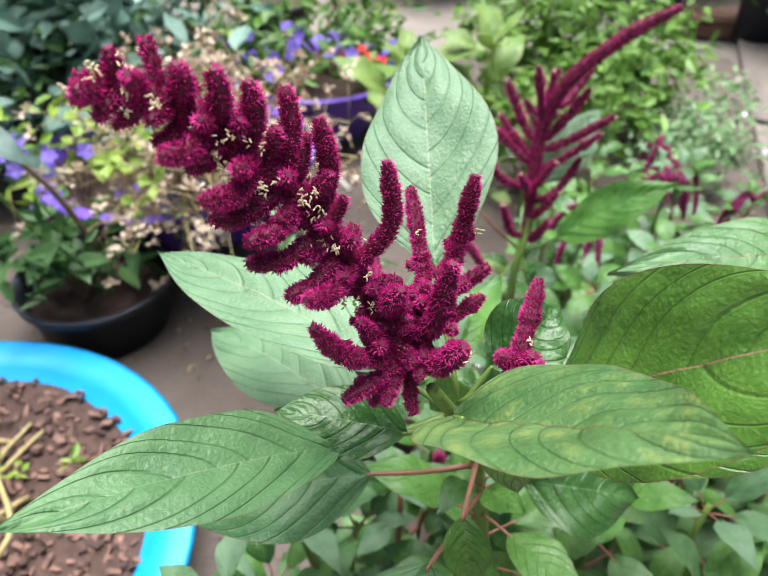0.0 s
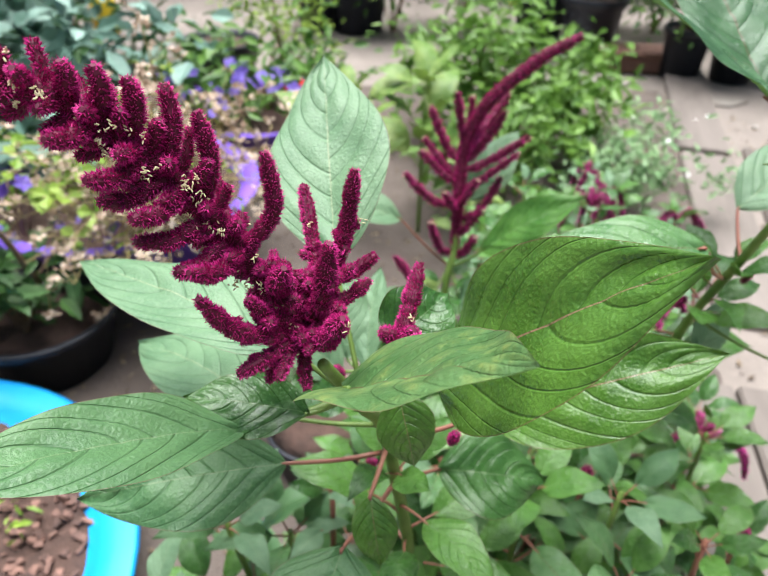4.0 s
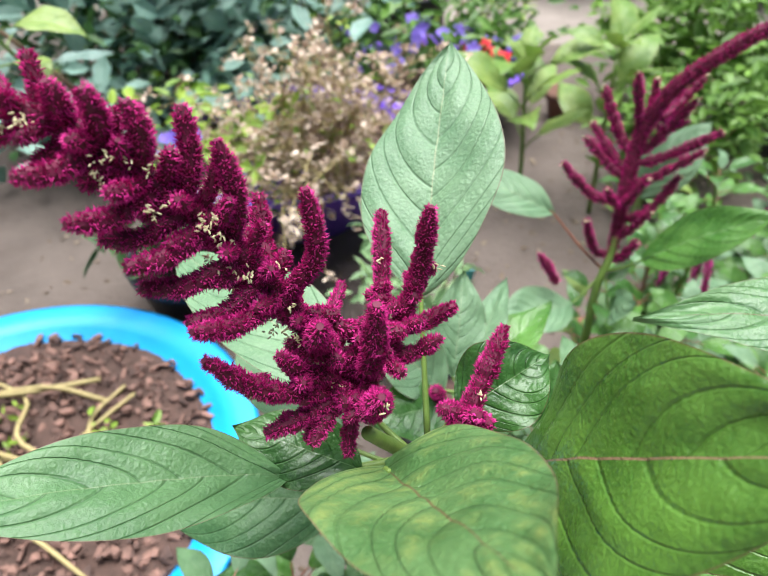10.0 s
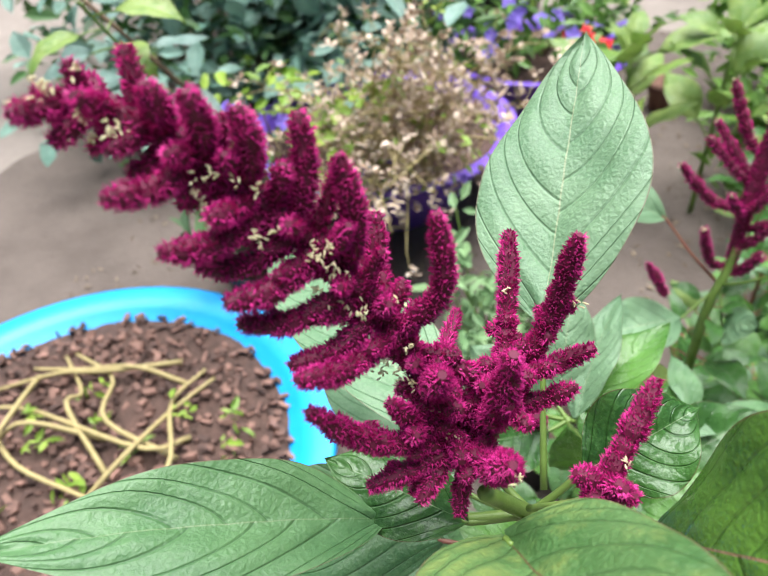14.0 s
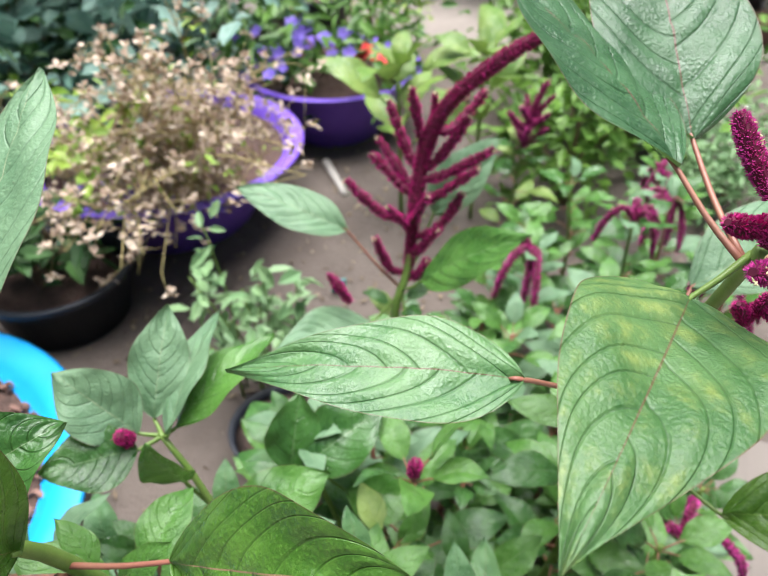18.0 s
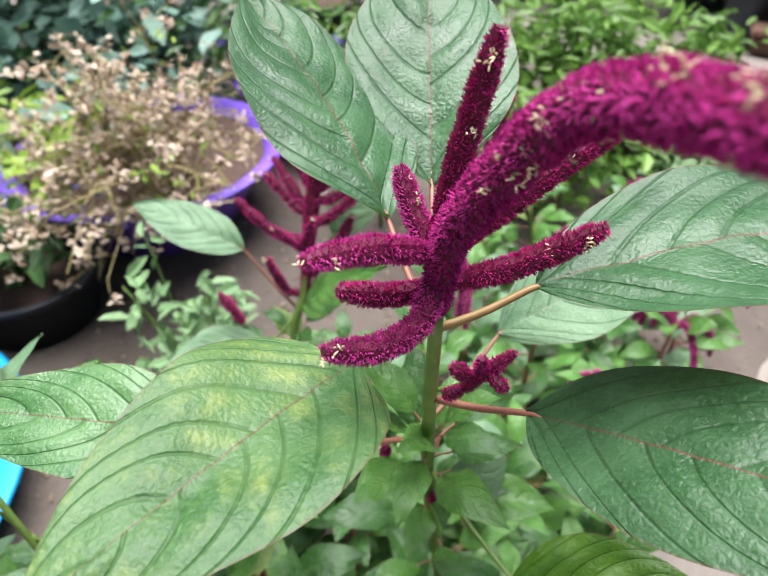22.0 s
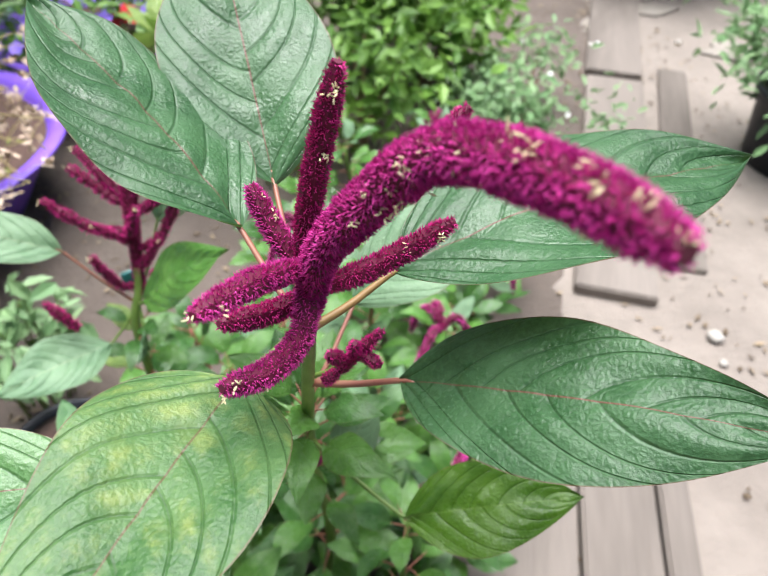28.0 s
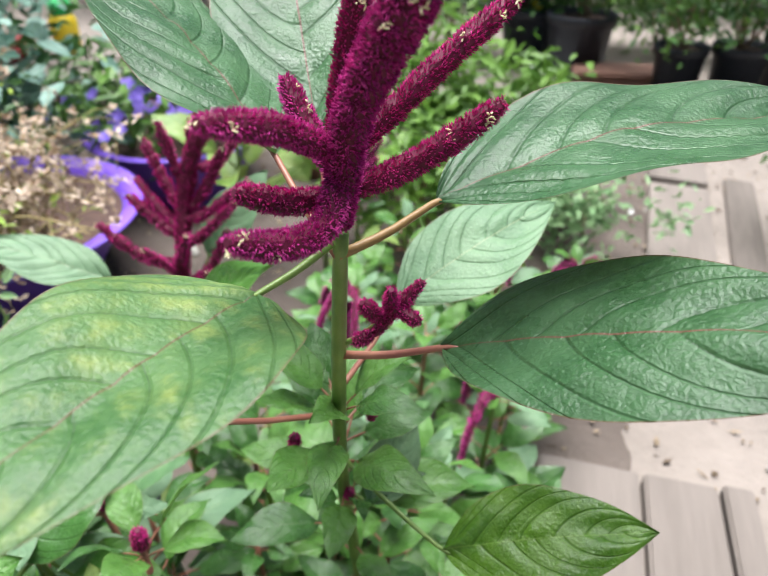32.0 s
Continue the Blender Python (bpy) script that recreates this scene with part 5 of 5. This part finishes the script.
for k, (x, y, r, h) in enumerate(((1.18, 3.22, 0.15, 0.28), (1.53, 2.93, 0.105, 0.22), (1.75, 2.90, 0.11, 0.23), (-0.15, 3.70, 0.13, 0.26), (0.07, 3.66, 0.16, 0.30), (2.0, 2.95, 0.14, 0.26), (1.0, 3.5, 0.14, 0.25), (2.7, 3.1, 0.15, 0.26), (-1.30, 2.35, 0.17, 0.25), (-0.45, 2.6, 0.15, 0.22))):
    pot("plant_pot", "black plastic nursery pot with a shrub", (x, y), r, h, "black pots")
    if y < 2.8:
        continue
    shrub("border_shrub", "bushy green shrub in a black nursery pot", (x, y, h * 0.8), 0.42, 0.20, 700, 0.05, (GREEN_DARK, GREEN_MID, GREEN_DARK)[k % 3], 70 + k, "border shrubs", clumps=16)
for k in range(16):
    x = -3.6 + 0.46 * k
    shrub("hedge_shrub", "tall green hedge shrub behind the garden", (x, 5.1 + 0.3 * math.sin(2.3 * k), 0.0), 1.2 + 0.25 * math.sin(1.7 * k), 0.36, 1300, 0.065, (GREEN_DARK, GREEN_MID, GREEN_DARK)[k % 3], 100 + k, "hedge", clumps=26)
for k in range(9):
    shrub("border_shrub", "bushy flowering shrub along the far border", (0.25 + 0.36 * k, 3.62 + 0.12 * math.sin(2.1 * k), 0.0), 0.62 + 0.16 * math.sin(1.3 * k), 0.22, 900, 0.05, (GREEN_MID, GREEN_DARK, GREEN_DARK)[k % 3], 140 + k, "border shrubs", clumps=20)
saucer = tagged(lathe("saucer", [(0.15, 0.0), (0.19, 0.03), (0.2, 0.034), (0.185, 0.03), (0.15, 0.012), (0.01, 0.012)], WHITE, at=(1.18, 3.22, 0.004)), "white plastic pot saucer on the ground", "saucer")
trough = thing("planter_trough", "long low dusty terracotta planter trough", "planter")
box("body", (0.42, 0.16, 0.075), pose(1.36, 3.04, 0.0375, 0, 0, -6), TERRA, trough, bevel=0.012)
box("rim", (0.45, 0.19, 0.022), pose(1.36, 3.04, 0.083, 0, 0, -6), TERRA, trough, bevel=0.008)
small_pot = thing("flower_pot", "small terracotta flower pot", "pot")
lathe("body", [(0.03, 0), (0.042, 0.07), (0.048, 0.072), (0.05, 0.095), (0.045, 0.096), (0.036, 0.06), (0.002, 0.06)], TERRA, small_pot, at=(0.16, 2.05, 0.0), sides=28)

# ---- timber bench, bottle, cushion in the far corner ----
bench = thing("bench", "weathered low timber bench of grey planks", "bench")
for k in range(3):
    box("plank", (1.3, 0.14, 0.035), pose(-1.02, 2.68 + 0.16 * k, 0.12, 0, 0, -8), BOARD, bench, bevel=0.006)
for x, y in ((-1.52, 2.77), (-0.52, 2.63), (-1.47, 3.05), (-0.47, 2.93)):
    box("leg", (0.07, 0.07, 0.105), pose(x, y, 0.052, 0, 0, -8), BOARD, bench, bevel=0.005)
bottle = thing("bottle", "yellow plastic bottle with a green cap", "bottle")
YBOTTLE = plain_material("yellow_plastic", (0.70, 0.50, 0.02), (0.80, 0.62, 0.05), scale=20.0, rough=0.4)
GCAP = plain_material("green_plastic", (0.01, 0.35, 0.09), (0.02, 0.45, 0.12), scale=20.0, rough=0.4)
lathe("body", [(0.05, 0), (0.055, 0.01), (0.055, 0.13), (0.045, 0.15), (0.03, 0.16)], YBOTTLE, bottle, at=(-1.02, 2.98, 0.138), sides=28)
lathe("cap", [(0.042, 0.15), (0.045, 0.155), (0.045, 0.20), (0.035, 0.206), (0.004, 0.206)], GCAP, bottle, at=(-1.02, 2.98, 0.138), sides=28)
CLOTH = plain_material("red_cloth", (0.28, 0.03, 0.04), (0.42, 0.07, 0.08), scale=18.0, rough=0.9, bump_scale=60.0, bump_dist=0.01)
cushion = tagged(box("cushion", (0.40, 0.26, 0.08), pose(-1.32, 2.86, 0.178, 0, 0, 10), CLOTH, None, bevel=0.035), "faded red cushion lying on the low bench", "cushion")
roll = tagged(box("cloth_roll", (0.26, 0.14, 0.12), pose(-1.32, 2.88, 0.275, 0, 0, 20), CLOTH, None, bevel=0.05), "red folded cloth on the cushion", "cloth")

# ---- stakes, sticks, stones ----
pot("plant_pot", "small black plastic pot half hidden under the leaves", (0.06, 0.715), 0.085, 0.11, "black pots")
tag = tagged(box("plant_tag", (0.03, 0.003, 0.05), pose(0.023, 1.16, 0.024, 20, 0, 30), TEAL, None, bevel=0.001), "small teal plastic plant tag in the soil", "tag")
stake = tagged(box("stake", (0.036, 0.004, 0.36), pose(0.213, 0.585, 0.175, 5, -3, 20), WHITE, None, bevel=0.001), "white plastic plant label stake in the soil", "stake")
stick = tagged(tube("stick", [(-0.159, 1.706, 0.012), (-0.115, 1.63, 0.016), (-0.06, 1.54, 0.012)], 0.012, 0.010, STONE), "pale bare stick lying on the soil", "stick")
branch = tagged(tube("branch", [(-0.47, 0.97, 0.2), (-0.50, 0.93, 0.36), (-0.56, 0.86, 0.52), (-0.64, 0.80, 0.66)], 0.006, 0.003, STEM_BROWN, n=18), "grey-brown bare bent branch in the black pot", "branch")
limey = thing("climbing_plant", "trailing plant with long lime-green leaves", "plant")
tube("stem", [(-0.55, 0.96, 0.2), (-0.60, 0.86, 0.50), (-0.53, 0.70, 0.68)], 0.004, 0.0025, STEM, limey)
leafy(limey, [(-0.55, 0.96, 0.2), (-0.60, 0.86, 0.50), (-0.53, 0.70, 0.68)], 9, 0.11, [LEAF_LIME, LEAF_GREY], 65, start=0.5, rise=-0.3, crown=3, stem_material=STEM, shrink=0.1)
rng_s = random.Random(4)


def pebble(x, y, r, seed):
    bm = bmesh.new()
    bmesh.ops.create_icosphere(bm, subdivisions=2, radius=r)
    for v in bm.verts:
        v.co *= 1 + 0.25 * noise.noise(v.co * (2 / r) + Vector((seed, 0, 0)))
        v.co.z *= 0.55
    me = bpy.data.meshes.new("stone")
    bm.to_mesh(me)
    bm.free()
    me.shade_smooth()
    me.materials.append(STONE)
    ob = new("stone", me)
    ob.location = (x, y, r * 0.35)
    return tagged(ob, "pale stone lying on the trodden earth", "stone", "loose stones")


pebble(1.17, 0.99, 0.016, 1)
pebble(-0.033, 0.538, 0.026, 40)
for k in range(16):
    pebble(rng_s.uniform(0.9, 2.0), rng_s.uniform(0.7, 2.9), rng_s.uniform(0.005, 0.014), 2 + k)
# Thin pale rounded patches on the path, lighter than the ground about them.
for k, (x, y, s) in enumerate(((1.22, 2.45, 0.17), (1.55, 2.6, 0.14), (1.15, 2.85, 0.16), (1.75, 2.25, 0.12))):
    v = [(x + s * (0.8 + 0.3 * math.sin(3 * a + k)) * math.cos(a), y + 0.6 * s * (0.8 + 0.3 * math.cos(2 * a + k)) * math.sin(a), z) for z in (-0.004, 0.007) for a in np.arange(14) * 2 * math.pi / 14]
    f = [(i, (i + 1) % 14, 14 + (i + 1) % 14, 14 + i) for i in range(14)] + [tuple(range(14, 28))]
    tagged(mesh_object("stepping_stone", v, f, PALE_PATCH, smooth=False), "pale flat patch on the path", "stone", "stepping stones")

# ---- what lies in the blue tub ----
rng_t = random.Random(8)
for k in range(11):
    a, q = rng_t.uniform(0, 6.28), rng_t.uniform(0.02, 0.2)
    p0 = np.array((-0.575 + 1.25 * q * math.cos(a), 0.42 + 1.25 * q * math.sin(a), 0.082))
    b = a + rng_t.uniform(1.2, 3.0)
    p3 = np.array((-0.575 + 0.25 * math.cos(b), 0.42 + 0.25 * math.sin(b), 0.085))
    bend = np.array((rng_t.gauss(0, 0.05), rng_t.gauss(0, 0.05), rng_t.uniform(0.01, 0.05)))
    tagged(tube("dead_stem", [p0, (2 * p0 + p3) / 3 + bend, (p0 + 2 * p3) / 3 - bend * 0.3 + np.array((0, 0, 0.02)), p3], 0.0046, 0.0030, STEM_DRY, n=14), "withered yellow stem lying on the soil", "stem", "withered stems")
chips = Heap()
for k in range(1500):
    a, q = rng_t.uniform(0, 6.28), 0.34 * math.sqrt(rng_t.random())
    c = np.array((-0.575 + q * math.cos(a), 0.42 + q * math.sin(a), 0.075))
    d = unit([rng_t.gauss(0, 1), rng_t.gauss(0, 1), rng_t.gauss(0, 0.45)]) * rng_t.uniform(0.003, 0.012)
    s = unit(np.cross(d, (0.1, 0.2, 1))) * rng_t.uniform(0.0015, 0.006)
    h = np.array((rng_t.gauss(0, 0.002), rng_t.gauss(0, 0.002), rng_t.uniform(0.002, 0.007)))
    q8 = [c - d - s, c + d - s, c + d * 0.8 + s, c - d * 0.7 + s]
    chips.add(q8 + [p + h for p in q8], [(4, 5, 6, 7), (0, 1, 5, 4), (1, 2, 6, 5), (2, 3, 7, 6), (3, 0, 4, 7)])
tagged(chips.done("bark_chips", BARK_CHIP), "red-brown bark chips scattered on the tub's soil", "bark", kind="stuff")
weeds = Heap()
for c in scatter(14, (-0.575, 0.42, 0.094), (0.13, 0.13, 0.006), 9):
    sprig_leaves(weeds, c, (0.012, 0.012, 0.008), 8, 0.022, rng_t)
tagged(weeds.done("weeds", GREEN_LIME), "tiny green weeds sprouting on the tub's soil", "weed", kind="stuff")

# ---- a dark fence closes the garden ----
for name, size, m in (("wall_north", (14, 0.06, 1.8), pose(0.5, 6.2, 0.9)), ("wall_west", (0.06, 9, 1.8), pose(-6.2, 1.7, 0.9)), ("wall_south", (14, 0.06, 1.8), pose(0.5, -2.8, 0.9)), ("wall_east", (0.06, 9, 1.8), pose(7.2, 1.7, 0.9))):
    tagged(box(name, size, m, WALL, None, bevel=0.0), "dark weathered garden fence", "fence", kind="structure")
